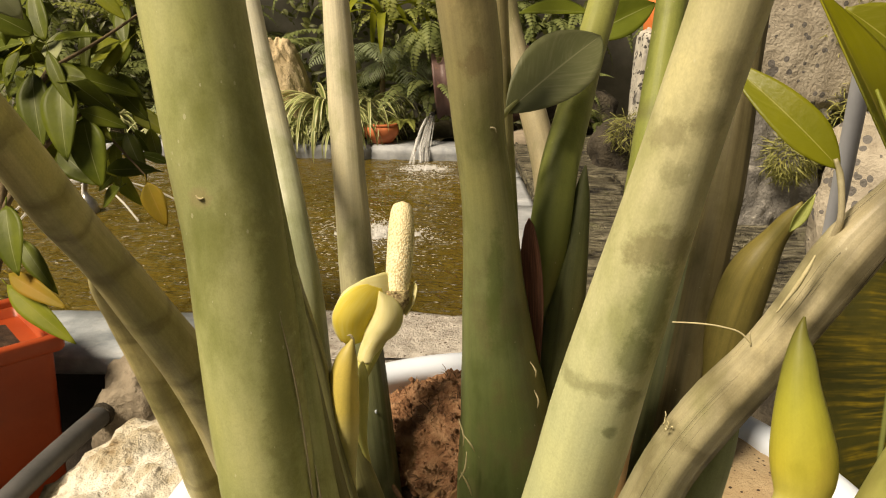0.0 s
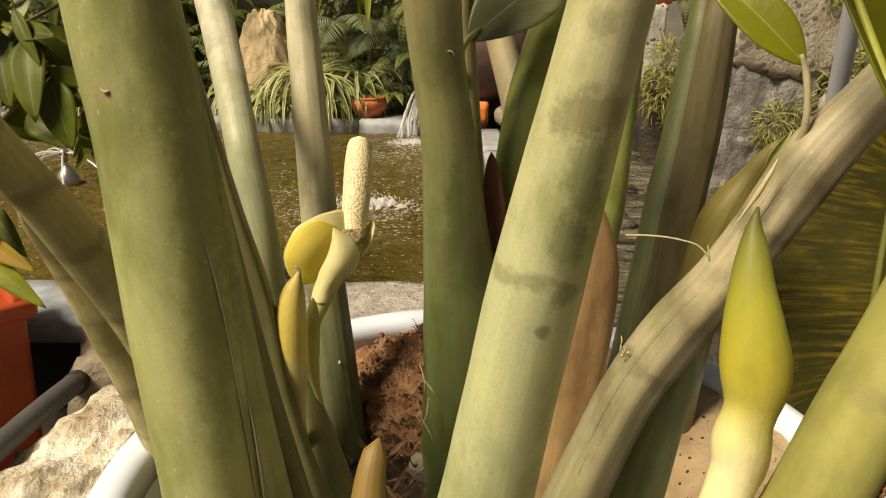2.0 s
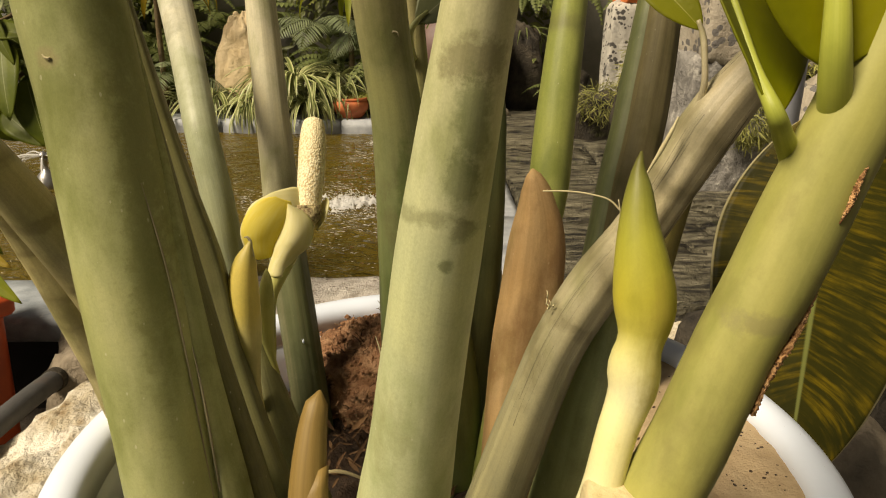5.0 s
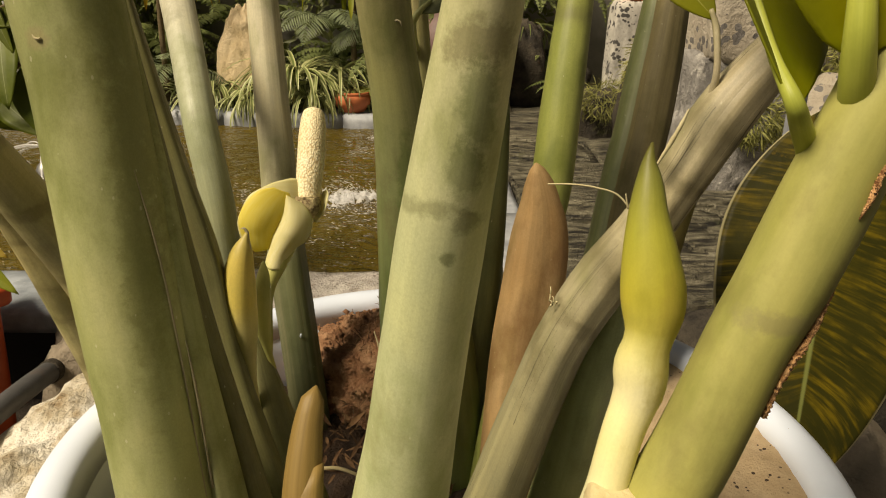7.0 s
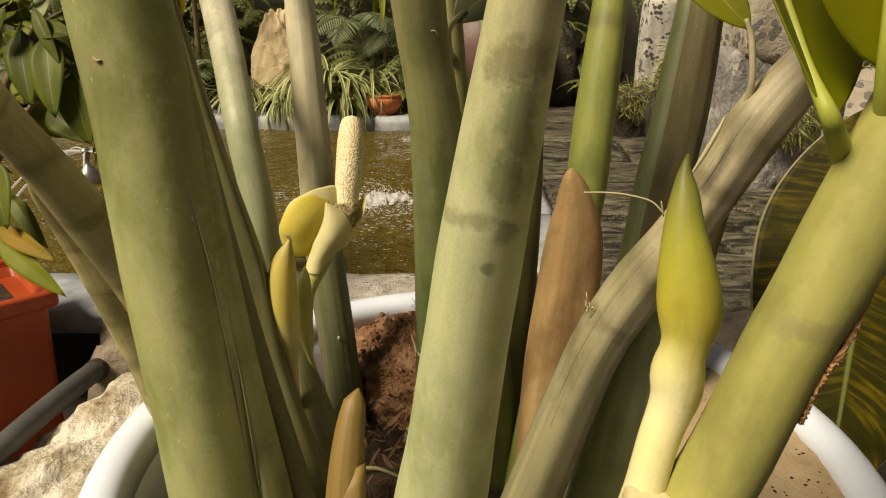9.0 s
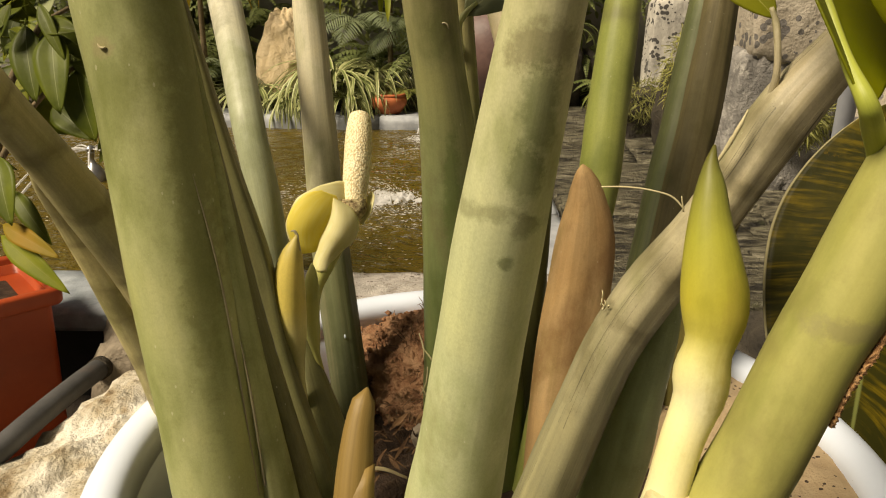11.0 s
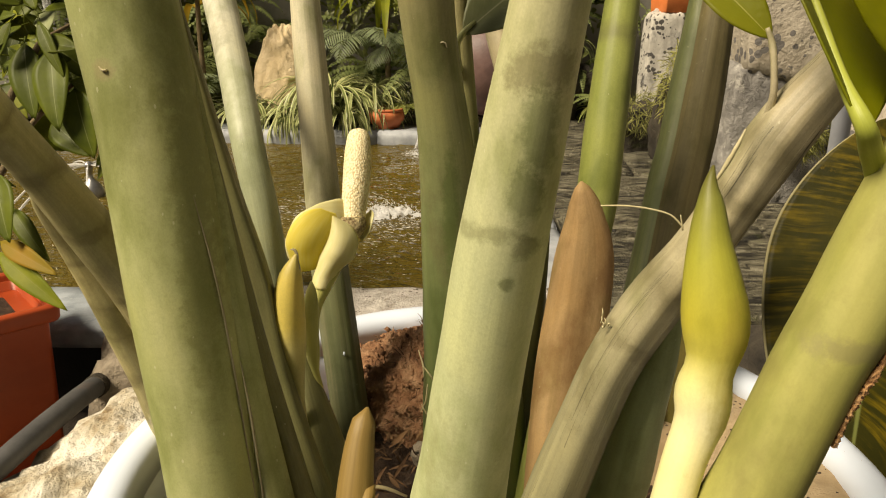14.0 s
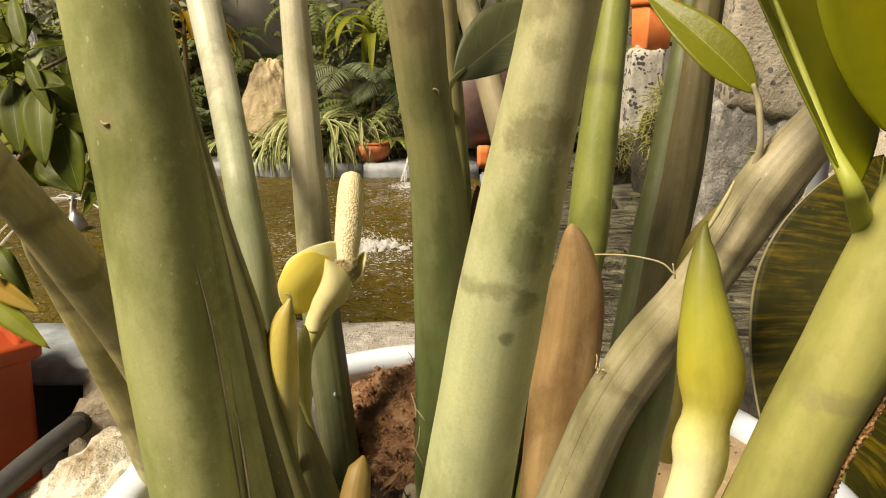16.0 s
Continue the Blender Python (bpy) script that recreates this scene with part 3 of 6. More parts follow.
M_SPRAY = bpy.data.materials.new("falling_water")
M_SPRAY.use_nodes = True
b_ = M_SPRAY.node_tree.nodes["Principled BSDF"]
b_.inputs["Base Color"].default_value = (0.92, 0.93, 0.93, 1)
b_.inputs["Roughness"].default_value, b_.inputs["IOR"].default_value = 0.15, 1.33
b_.inputs["Transmission Weight"].default_value = 0.15
t_ = M_SPRAY.node_tree.nodes.new("ShaderNodeBsdfTransparent")
x_ = M_SPRAY.node_tree.nodes.new("ShaderNodeMixShader")
x_.inputs[0].default_value = 0.52
M_SPRAY.node_tree.links.new(b_.outputs[0], x_.inputs[1])
M_SPRAY.node_tree.links.new(t_.outputs[0], x_.inputs[2])
M_SPRAY.node_tree.links.new(x_.outputs[0], M_SPRAY.node_tree.nodes["Material Output"].inputs[0])

M_STREAM = M_SPRAY.copy()
M_STREAM.name = "clear_stream"
for n in M_STREAM.node_tree.nodes:
    if n.type == "MIX_SHADER":
        n.inputs[0].default_value = 0.70

# ---- building helpers ----


def thing(name, at, label, category, group="", kind=""):
    ob = new(name)
    ob.location = at
    ob.empty_display_size = 0.05
    return tagged(ob, label, category, group, kind)


def place_of(ob):
    return Vector(ob.location)


def part(name, bm, mat, parent=None, label="", smooth=True):
    me = bpy.data.meshes.new(name)
    for f in bm.faces:
        f.smooth = smooth
    bm.to_mesh(me)
    bm.free()
    me.materials.append(mat)
    ob = new(name, me)
    if parent:
        ob.parent = parent
        ob.matrix_parent_inverse = Matrix.Translation(-place_of(parent))
    if label:
        tagged(ob, label)
    return ob


def spline(points, n):
    """Points (any number of values each) along a smooth curve through the given ones, evenly spaced along it."""
    p = np.array(points, float)
    s = np.concatenate([[0], np.cumsum(np.maximum(np.linalg.norm(np.diff(p[:, :3], axis=0), axis=1), 1e-5))])
    slope = np.diff(p, axis=0) / np.diff(s)[:, None]
    tan = np.empty_like(p)
    tan[0], tan[-1] = slope[0], slope[-1]
    for i in range(1, len(p) - 1):
        a, c = s[i] - s[i - 1], s[i + 1] - s[i]
        tan[i] = (slope[i - 1] * c + slope[i] * a) / (a + c)
    out = []
    for q in np.linspace(0, s[-1], n + 1):
        k = min(int(np.searchsorted(s, q, "right")) - 1, len(p) - 2)
        h = s[k + 1] - s[k]
        t = (q - s[k]) / h
        out.append((1 + 2 * t) * (1 - t) ** 2 * p[k] + t * (1 - t) ** 2 * h * tan[k] + t * t * (3 - 2 * t) * p[k + 1] + t * t * (t - 1) * h * tan[k + 1])
    return out


def add_tube(bm, points, seg=20, n=36, shape=None, caps=True, wobble=0.0):
    """A tube through (x, y, z, radius); shape(angle, s) multiplies the radius."""
    uv = bm.loops.layers.uv.verify()
    pts = spline(points, n)
    rings, side, run, last = [], Vector((1, 0, 0)), 0.0, None
    runs = []
    for i, q in enumerate(pts):
        c = Vector(q[:3])
        ahead = Vector((pts[min(i + 1, n)] - pts[max(i - 1, 0)])[:3]).normalized()
        side = (side - ahead * side.dot(ahead)).normalized()
        up = ahead.cross(side)
        if last is not None:
            run += (c - last).length
        last = c
        runs.append(run)
        ring = []
        for k in range(seg):
            a = 2 * math.pi * k / seg
            r = max(q[3], 0.0002) * (shape(a, i / n) if shape else 1)
            if wobble:
                r *= 1 + wobble * noise.noise(c * 22 + Vector((math.cos(a), math.sin(a), 0)) * 0.8)
            ring.append(bm.verts.new(c + side * (r * math.cos(a)) + up * (r * math.sin(a))))
        rings.append(ring)
    for i in range(n):
        for k in range(seg):
            j = (k + 1) % seg
            f = bm.faces.new((rings[i][k], rings[i][j], rings[i + 1][j], rings[i + 1][k]))
            for l, (u, v) in zip(f.loops, ((k, i), (k + 1, i), (k + 1, i + 1), (k, i + 1))):
                l[uv].uv = (u / seg, runs[v])
    if caps:
        bm.faces.new(rings[0][::-1])
        bm.faces.new(rings[-1])
    return bm


def tube(points, **kw):
    return add_tube(bmesh.new(), points, **kw)


def aim(base, tip, up=(0, 0, 1)):
    """A pose at base with y to the tip and z near up."""
    base, tip, up = Vector(base), Vector(tip), Vector(up)
    y = (tip - base).normalized()
    x = y.cross(up)
    x = x.normalized() if x.length > 1e-4 else Vector((1, 0, 0))
    z = x.cross(y)
    return Matrix.Translation(base) @ Matrix((x, y, z)).transposed().to_4x4()


def blade_shape(v, wide=0.42, sharp=1.0):
    a = v / wide if v < wide else (1 - v) / (1 - wide)
    return math.sin(max(a, 0) * math.pi / 2) ** sharp


def add_leaf(bm, m, length, width, droop=0.4, fold=0.15, wave=0.0, wide=0.42, sharp=0.9, nu=6, nv=10, thick=0.0, twist=0.0, stem=0.0, seed=0.0):
    """A blade in the pose m: y along, x across, z its upper face; droop bends it, fold raises the sides, stem lengthens a stalk."""
    uv = bm.loops.layers.uv.verify()
    layers = []
    for side in ((0, -thick) if thick else (0,)):
        grid, y, z, a = [], 0.0, 0.0, 0.0
        for j in range(nv + 1):
            v = j / nv
            w = max(width * 0.5 * blade_shape(v, wide, sharp), 0.0004)
            row = []
            for i in range(nu + 1):
                u = 2 * i / nu - 1
                ripple = wave * width * math.sin(9 * v + seed + 2 * u) * abs(u)
                h = fold * w * abs(u) + ripple + side
                tw = twist * v
                p = Vector((u * w * math.cos(tw) - h * math.sin(tw), 0, u * w * math.sin(tw) + h * math.cos(tw)))
                row.append((bm.verts.new(m @ Vector((p.x, y - p.z * math.sin(a), z + p.z * math.cos(a)))), u, v))
            grid.append(row)
            a = -droop * (v + 0.5 / nv)
            y += math.cos(a) * length / nv
            z += math.sin(a) * length / nv
        layers.append(grid)
    for g, flip in zip(layers, (False, True)):
        for j in range(nv):
            for i in range(nu):
                q = [g[j][i], g[j][i + 1], g[j + 1][i + 1], g[j + 1][i]]
                if flip:
                    q = q[::-1]
                f = bm.faces.new([c[0] for c in q])
                for l, c in zip(f.loops, q):
                    l[uv].uv = c[1:]
    if thick:
        a, b = layers
        loop = [(j, 0) for j in range(nv + 1)] + [(nv, i) for i in range(1, nu + 1)] + [(j, nu) for j in range(nv - 1, -1, -1)] + [(0, i) for i in range(nu - 1, 0, -1)]
        for k in range(len(loop)):
            p, q = loop[k], loop[(k + 1) % len(loop)]
            f = bm.faces.new((a[p[0]][p[1]][0], a[q[0]][q[1]][0], b[q[0]][q[1]][0], b[p[0]][p[1]][0]))
            for l in f.loops:
                l[uv].uv = (0.98, 0.5)
    if stem:
        add_tube(bm, [(*(m @ Vector((0, -stem, -stem * 0.15))), width * 0.03), (*(m @ Vector((0, 0, 0))), width * 0.025)], seg=6, n=2)
    return bm


def leaf(m, length, width, **kw):
    return add_leaf(bmesh.new(), m, length, width, **kw)


def rock(at, size, seed, rough=0.25, sub=4, grain=2.2, squash=0.0):
    """A stone about size (x, y, z) across, resting with its middle at at."""
    bm = bmesh.new()
    bmesh.ops.create_icosphere(bm, subdivisions=sub, radius=1)
    off = Vector((seed * 7.3, seed * 3.1, seed * 5.7))
    for v in bm.verts:
        d = v.co.normalized()
        facet = max(abs(d.x), abs(d.y), abs(d.z))
        r = 1 / (facet ** squash if squash else 1)
        r *= 1 + rough * noise.fractal(d * grain * 0.6 + off, 0.8, 2.2, 5) + rough * 0.35 * noise.noise(d * grain * 3 + off) + rough * 0.16 * noise.noise(d * grain * 8 + off)
        v.co = Vector((d.x * size[0], d.y * size[1], d.z * size[2])) * (0.5 * r) + Vector(at)
    return bm


def lathe(profile, seg=64, at=(0, 0, 0), wobble=0.0):
    bm = bmesh.new()
    rings = []
    for r, z in profile:
        ring = []
        for k in range(seg):
            a = 2 * math.pi * k / seg
            rr = r * (1 + wobble * noise.noise(Vector((math.cos(a), math.sin(a), z)) * 1.5))
            ring.append(bm.verts.new((at[0] + rr * math.cos(a), at[1] + rr * math.sin(a), at[2] + z)))
        rings.append(ring)
    for a, b in zip(rings, rings[1:]):
        for k in range(seg):
            j = (k + 1) % seg
            bm.faces.new((a[k], a[j], b[j], b[k]))
    return bm


def box(lo, hi, bevel=0.006, cuts=0, rough=0.0, seed=0):
    bm = bmesh.new()
    bmesh.ops.create_cube(bm, size=1)
    lo, hi = Vector(lo), Vector(hi)
    for v in bm.verts:
        v.co = Vector(((lo[k] + hi[k]) / 2 + v.co[k] * (hi[k] - lo[k]) for k in range(3)))
    if cuts:
        bmesh.ops.subdivide_edges(bm, edges=bm.edges[:], cuts=cuts, use_grid_fill=True)
    if bevel:
        sharp = [e for e in bm.edges if len(e.link_faces) == 2 and e.calc_face_angle(0) > 0.5]
        bmesh.ops.bevel(bm, geom=sharp, offset=bevel, segments=2, affect="EDGES")
    if rough:
        for v in bm.verts:
            v.co += Vector(noise.noise_vector(v.co * 9 + Vector((seed, seed * 2, 0)))) * rough
    return bm


# ---- ground, wall, pond ----
def sheet(x0, x1, y0, y1, nx, ny, z, rough=0.0, grain=3.0):
    bm = bmesh.new()
    grid = [[bm.verts.new((x0 + (x1 - x0) * i / nx, y0 + (y1 - y0) * j / ny, 0)) for i in range(nx + 1)] for j in range(ny + 1)]
    for row in grid:
        for v in row:
            v.co.z = z + rough * noise.fractal(Vector((v.co.x, v.co.y, 0)) * grain, 0.8, 2.1, 4)
    for j in range(ny):
        for i in range(nx):
            bm.faces.new((grid[j][i], grid[j][i + 1], grid[j + 1][i + 1], grid[j + 1][i]))
    return bm


tagged(part("ground", sheet(-30, 30, -30, 30, 120, 120, -0.02, 0.03), M_GROUND), "damp dark brown earth under the planters", "ground", kind="structure")
tagged(part("wall_back", box((-6, 6.1, -0.1), (6, 6.35, 2.9), 0.01, 0), M_WALL, smooth=False), "weathered grey concrete garden wall behind the pond", "wall", kind="structure")
tagged(part("wall_right", box((3.1, -3, -0.1), (3.35, 6.09, 2.6), 0.01, 0), M_WALL, smooth=False), "weathered grey concrete garden wall beside the pond", "wall", kind="structure")

POND = (-3.6, 0.30, 1.86, 4.60)
WATER = 0.315
tagged(part("water", sheet(POND[0] - 0.02, POND[1] + 0.02, POND[2] - 0.02, POND[3] + 0.02, 260, 190, WATER, 0.006, 9.0), M_WATER), "rippling olive brown pond water with bright glints", "water", kind="structure")
tagged(part("pond_wall", box((-3.7, 1.78, -0.02), (0.34, 1.84, 0.308), 0.004), M_RECESSWALL, smooth=False), "pond wall under its kerb, near black to paint the recess shade", "wall", kind="structure")

kerb = tagged(new("pond_kerb"), "grey stone kerb round the pond, laid in slabs", "kerb", kind="structure")
x = -3.7
k = 0
while x < -0.62:
    w = 0.62
    part("slab", box((x, 1.58 - 0.012 * (k % 2), 0.31), (x + w - 0.006, 1.86, 0.372), 0.006, 3, 0.003, k), M_KERB, kerb)
    x += w
    k += 1
part("slab", box((-0.60, 1.60, 0.30), (0.42, 1.90, 0.375), 0.02, 7, 0.014, 3), M_KERBSTONE, kerb, "pitted pale stone slab")
x = -3.7
while x < 0.25:
    part("slab", box((x, 4.60, 0.20), (x + 0.795, 4.90, 0.405), 0.008, 3, 0.003, x), M_KERBBLUE, kerb)
    x += 0.8
y = 1.905
while y < 4.5:
    part("slab", box((0.30, y, 0.20), (0.455, y + 0.665, 0.365), 0.012, 4, 0.006, y), M_KERBBLUE, kerb)
    y += 0.67
tagged(part("planting_bed", sheet(-5.0, 3.1, 4.85, 6.1, 160, 40, 0.38, 0.12, 3.2), M_BED), "dark earth bed behind the pond", "bed", kind="structure")

# slate ledges at the pond's right side
random.seed(5)
ledge = tagged(new("slate_ledge"), "stepped ledge of layered brown grey slate slabs", "ledge", kind="structure")
for r in range(17):
    yy = 1.75 + r * 0.19
    xx = 0.47
    while xx < 2.3:
        w = random.uniform(0.35, 0.8)
        h = 0.335 + 0.006 * r + random.uniform(-0.015, 0.02)
        part("stone", box((xx, yy, h - 0.10), (xx + w - 0.012, yy + 0.25, h), 0.012, 5, 0.02, r * 3 + xx), M_SLATE, ledge)
        xx += w
tagged(part("ledge_base", box((0.46, 1.7, -0.02), (3.1, 5.0, 0.262), 0.01), M_DARKROCK, smooth=False), "dark rock bank under the slate ledge", "bank", kind="structure")

# ---- tub ----
TUB = Vector((0.085, 0.501, 0.0))
R, H = 0.340, 0.783
tub = thing("tub_planter", TUB, "large round white plastic tub with a rolled rim", "planter")
lip = [(R - 0.018 + 0.018 * math.cos(a), H - 0.014 + 0.014 * math.sin(a)) for a in np.linspace(-0.9, math.pi, 12)]
prof = [(0.0, 0.0), (0.25, 0.0), (0.262, 0.012), (0.321, H - 0.045), (0.322, H - 0.02)] + [(0.306, H - 0.02), (0.300, H - 0.05), (0.295, H - 0.10), (0.275, 0.30), (0.0, 0.30)]
part("shell", lathe(prof, 96, TUB), M_TUB, tub)
part("rim", lathe([(0.323, H - 0.03)] + lip + [(R - 0.037, H - 0.03), (0.323, H - 0.03)], 96, TUB), M_TUB, tub, "rolled white rim with a few dirt specks")

soil_bm = bmesh.new()
N = 70
grid = {}
for j in range(N + 1):
    for i in range(N + 1):
        px, py = -0.30 + 0.60 * i / N, -0.30 + 0.60 * j / N
        if math.hypot(px, py) < 0.296:
            z = 0.705 + 0.022 * noise.fractal(Vector((px, py, 0)) * 14, 0.7, 2.2, 5)
            grid[i, j] = soil_bm.verts.new((TUB.x + px, TUB.y + py, z + 0.015 * max(0, min(1, (px - 0.08) / 0.12))))
for (i, j) in list(grid):
    q = [(i, j), (i + 1, j), (i + 1, j + 1), (i, j + 1)]
    if all(c in grid for c in q):
        soil_bm.faces.new([grid[c] for c in q])
soil = tagged(part("potting_soil", soil_bm, M_SOIL), "dark crumbly potting soil in the white tub", "soil", kind="stuff")
crust = bmesh.new()
ring = []
for j in range(91):
    a = radians(-75 + 150 * j / 90)
    row = []
    for i in range(25):
        r = 0.150 + 0.155 * i / 24
        p = Vector((TUB.x + r * math.cos(a), TUB.y + r * math.sin(a), 0))
        p.z = 0.765 + 0.006 * noise.fractal(p * 16, 0.8, 2.1, 4) - 0.09 * max(0.0, 1 - i / (9 + 3 * math.sin(a * 9))) ** 2
        row.append(crust.verts.new(p))
    ring.append(row)
for j in range(90):
    for i in range(24):
        crust.faces.new((ring[j][i], ring[j][i + 1], ring[j + 1][i + 1], ring[j + 1][i]))
tagged(part("sandy_crust", crust, M_SAND), "pale sandy crust on the soil beside the rim", "soil", kind="stuff")

clod_bm = rock((0.035, 0.715, 0.668), (0.235, 0.195, 0.245), 2, 0.09, 6, 5.0, 0.3)
for v in clod_bm.verts:
    d = (v.co - Vector((0.035, 0.715, 0.668))).normalized()
    v.co += d * (0.010 * noise.fractal(v.co * 60, 0.9, 2.1, 4) + 0.006 * abs(noise.noise(v.co * 150)))
random.seed(12)
centre = Vector((0.035, 0.715, 0.668))
clod_verts = list(clod_bm.verts)
for v in random.sample(clod_verts, min(len(clod_verts), 4200)):
    if v.co.z < 0.66:
        continue
    r = random.uniform(0.0009, 0.0026) * (1.6 if random.random() < 0.14 else 1.0)
    at = v.co + (v.co - centre).normalized() * r * 0.4
    ends = [clod_bm.verts.new(at + Vector(e) * r * random.uniform(0.6, 1.5)) for e in ((1, 0.2, 0), (-1, 0, 0.2), (0, 1, 0.2), (0.2, -1, 0), (0, 0.2, 1), (0.2, 0, -1))]
    for a, b in ((0, 2), (2, 1), (1, 3), (3, 0)):
        clod_bm.faces.new((ends[a], ends[b], ends[4]))
        clod_bm.faces.new((ends[b], ends[a], ends[5]))
tagged(part("root_ball", clod_bm, M_CLOD), "red-brown crumbly root ball of peat on the soil", "soil clod")
random.seed(11)
litter = bmesh.new()
for k in range(420):
    a, d = random.uniform(0, 6.3), 0.25 * math.sqrt(random.random())
    c = Vector((TUB.x + d * math.cos(a), TUB.y + d * math.sin(a), 0.722 + random.uniform(-0.004, 0.012)))
    u = Vector((random.uniform(-1, 1), random.uniform(-1, 1), random.uniform(-0.3, 0.6))).normalized()
    add_leaf(litter, aim(c, c + u, (random.uniform(-1, 1), 0, 1)), random.uniform(0.006, 0.022), random.uniform(0.0012, 0.005), droop=random.uniform(-1, 1.2), fold=0.5, nu=2, nv=4)
for k in range(48):
    c = Vector((random.uniform(-0.05, 0.05), random.uniform(0.44, 0.63), 0.728 + random.uniform(-0.002, 0.014)))
    u = Vector((random.uniform(-1, 1), random.uniform(-1, 1), random.uniform(-0.2, 0.9))).normalized()
    add_leaf(litter, aim(c, c + u, (random.uniform(-1, 1), 0, 1)), random.uniform(0.008, 0.030), random.uniform(0.002, 0.006), droop=random.uniform(-1.2, 1.4), fold=0.6, nu=2, nv=5)
for k in range(260):
    d = Vector((random.gauss(0, 1), random.gauss(0, 1) - 0.4, random.gauss(0, 1) + 0.6)).normalized()
    c = Vector((0.035 + d.x * 0.115, 0.715 + d.y * 0.095, 0.673 + d.z * 0.125))
    t = c + Vector((random.gauss(0, 1), random.gauss(0, 1), random.gauss(0, 1))).normalized() * 0.012 + d * 0.006
    add_tube(litter, [(*c, 0.0005), (*((c + t) / 2 + d * 0.004), 0.0004), (*t, 0.0003)], seg=4, n=3)
tagged(part("dry_litter", litter, M_LITTER), "dry leaf scraps and root fibres on the soil", "litter", kind="stuff")

for base, tip, up, size in (((0.016, 0.572, 0.735), (0.030, 0.560, 0.778), (-0.6, -1, 0.3), (0.034, 0.014)),):
    tagged(part("dry_leaf", leaf(aim(base, tip, up), *size, droop=1.1, fold=0.7, nu=6, nv=10, thick=0.0005, wave=0.08), M_LITTER), "curled dry brown leaf scrap on the soil", "dry leaf", "dry leaves on the soil")
tagged(part("pebble", rock((0.026, 0.552, 0.742), (0.034, 0.030, 0.030), 61, 0.15, 3), M_GREYSTONE), "small grey-brown pebble on the soil", "pebble")
tagged(part("twig", tube([(-0.036, 0.498, 0.744, 0.0016), (-0.012, 0.496, 0.747, 0.0018), (0.010, 0.492, 0.741, 0.0014)], seg=8, n=12, wobble=0.2), M_CUT), "thin pale dry twig on the soil", "twig")

# ---- the plant in the tub ----
plant = thing("aroid_plant", (0.07, 0.45, 0.70), "aroid plant with thick green stalks and a yellow flower", "plant")


def ridge(lobes, depth, phase=0.0):
    return lambda a, s: 1 + depth * (1 - 2 * abs(math.sin(lobes * 0.5 * (a + phase))) ** 0.6)


def flat(angle, amount):
    return lambda a, s: 1 - amount * max(0, math.cos(a - angle)) ** 4


def stalk(points, mat, label="", top=0.30, floor=0.69, name="stalk", shape=None, **kw):
    """points run from the top down; the stalk goes on upwards by top metres and down to the soil."""
    p = [np.array(q, float) for q in points]
    if top:
        d = p[0] - p[1]
        d = d / np.linalg.norm(d[:3])
        p = [np.array((*(p[0][:3] + d[:3] * top), p[0][3] * 0.9))] + p
    if floor and p[-1][2] > floor:
        d = p[-1] - p[-2]
        f = (floor - p[-1][2]) / min(d[2], -0.02)
        q = p[-1][:3] + d[:3] * f
        q[:2] = np.clip(q[:2], (TUB.x - 0.24, TUB.y - 0.24), (TUB.x + 0.24, TUB.y + 0.24))
        p.append(np.array((*q, p[-1][3] * 1.05)))
    return part(name, tube(p, seg=28, n=56, shape=shape, wobble=0.03, **kw), mat, plant, label)


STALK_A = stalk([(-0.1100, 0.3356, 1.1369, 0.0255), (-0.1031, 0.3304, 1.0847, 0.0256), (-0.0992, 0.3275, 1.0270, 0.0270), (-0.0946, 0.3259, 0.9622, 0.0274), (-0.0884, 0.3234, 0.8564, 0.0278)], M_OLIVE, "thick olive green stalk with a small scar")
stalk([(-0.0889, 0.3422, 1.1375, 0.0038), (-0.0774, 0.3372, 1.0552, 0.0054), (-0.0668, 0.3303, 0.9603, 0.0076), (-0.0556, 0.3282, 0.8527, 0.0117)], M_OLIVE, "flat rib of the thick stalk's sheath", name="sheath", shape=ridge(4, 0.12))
# the next two ribs are coloured darker than the first to paint their shade
stalk([(-0.1015, 0.3710, 1.1403, 0.0036), (-0.0866, 0.3645, 1.0515, 0.0057), (-0.0682, 0.3545, 0.9508, 0.0081), (-0.0460, 0.3437, 0.8429, 0.0119)], M_DARKOLIVE_RIBSHADE, "flat rib of the thick stalk's sheath", name="sheath", shape=ridge(4, 0.12, 0.5))
stalk([(-0.1189, 0.4235, 1.1399, 0.0044), (-0.1010, 0.4261, 1.0366, 0.0088), (-0.0854, 0.4221, 0.9711, 0.0108), (-0.0748, 0.4106, 0.9125, 0.0110), (-0.0410, 0.3824, 0.8102, 0.0136)], M_DARKOLIVE_RIBSHADE, "flat rib of the thick stalk's sheath", name="sheath", shape=ridge(4, 0.12, 0.9))
stalk([(-0.0723, 0.4643, 0.9151, 0.0026), (-0.0653, 0.4537, 0.8867, 0.0087), (-0.0573, 0.4424, 0.8563, 0.0148), (-0.0446, 0.4314, 0.8128, 0.0184), (-0.0326, 0.4228, 0.7759, 0.0212)], M_DARKOLIVE_RIBSHADE, "short dark green stalk bearing the flowers", top=0)
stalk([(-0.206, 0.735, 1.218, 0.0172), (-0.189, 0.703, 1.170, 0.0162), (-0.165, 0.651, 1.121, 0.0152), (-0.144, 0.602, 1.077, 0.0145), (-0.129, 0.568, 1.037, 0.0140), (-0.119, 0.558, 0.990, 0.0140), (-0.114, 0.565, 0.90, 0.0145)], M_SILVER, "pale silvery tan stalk")
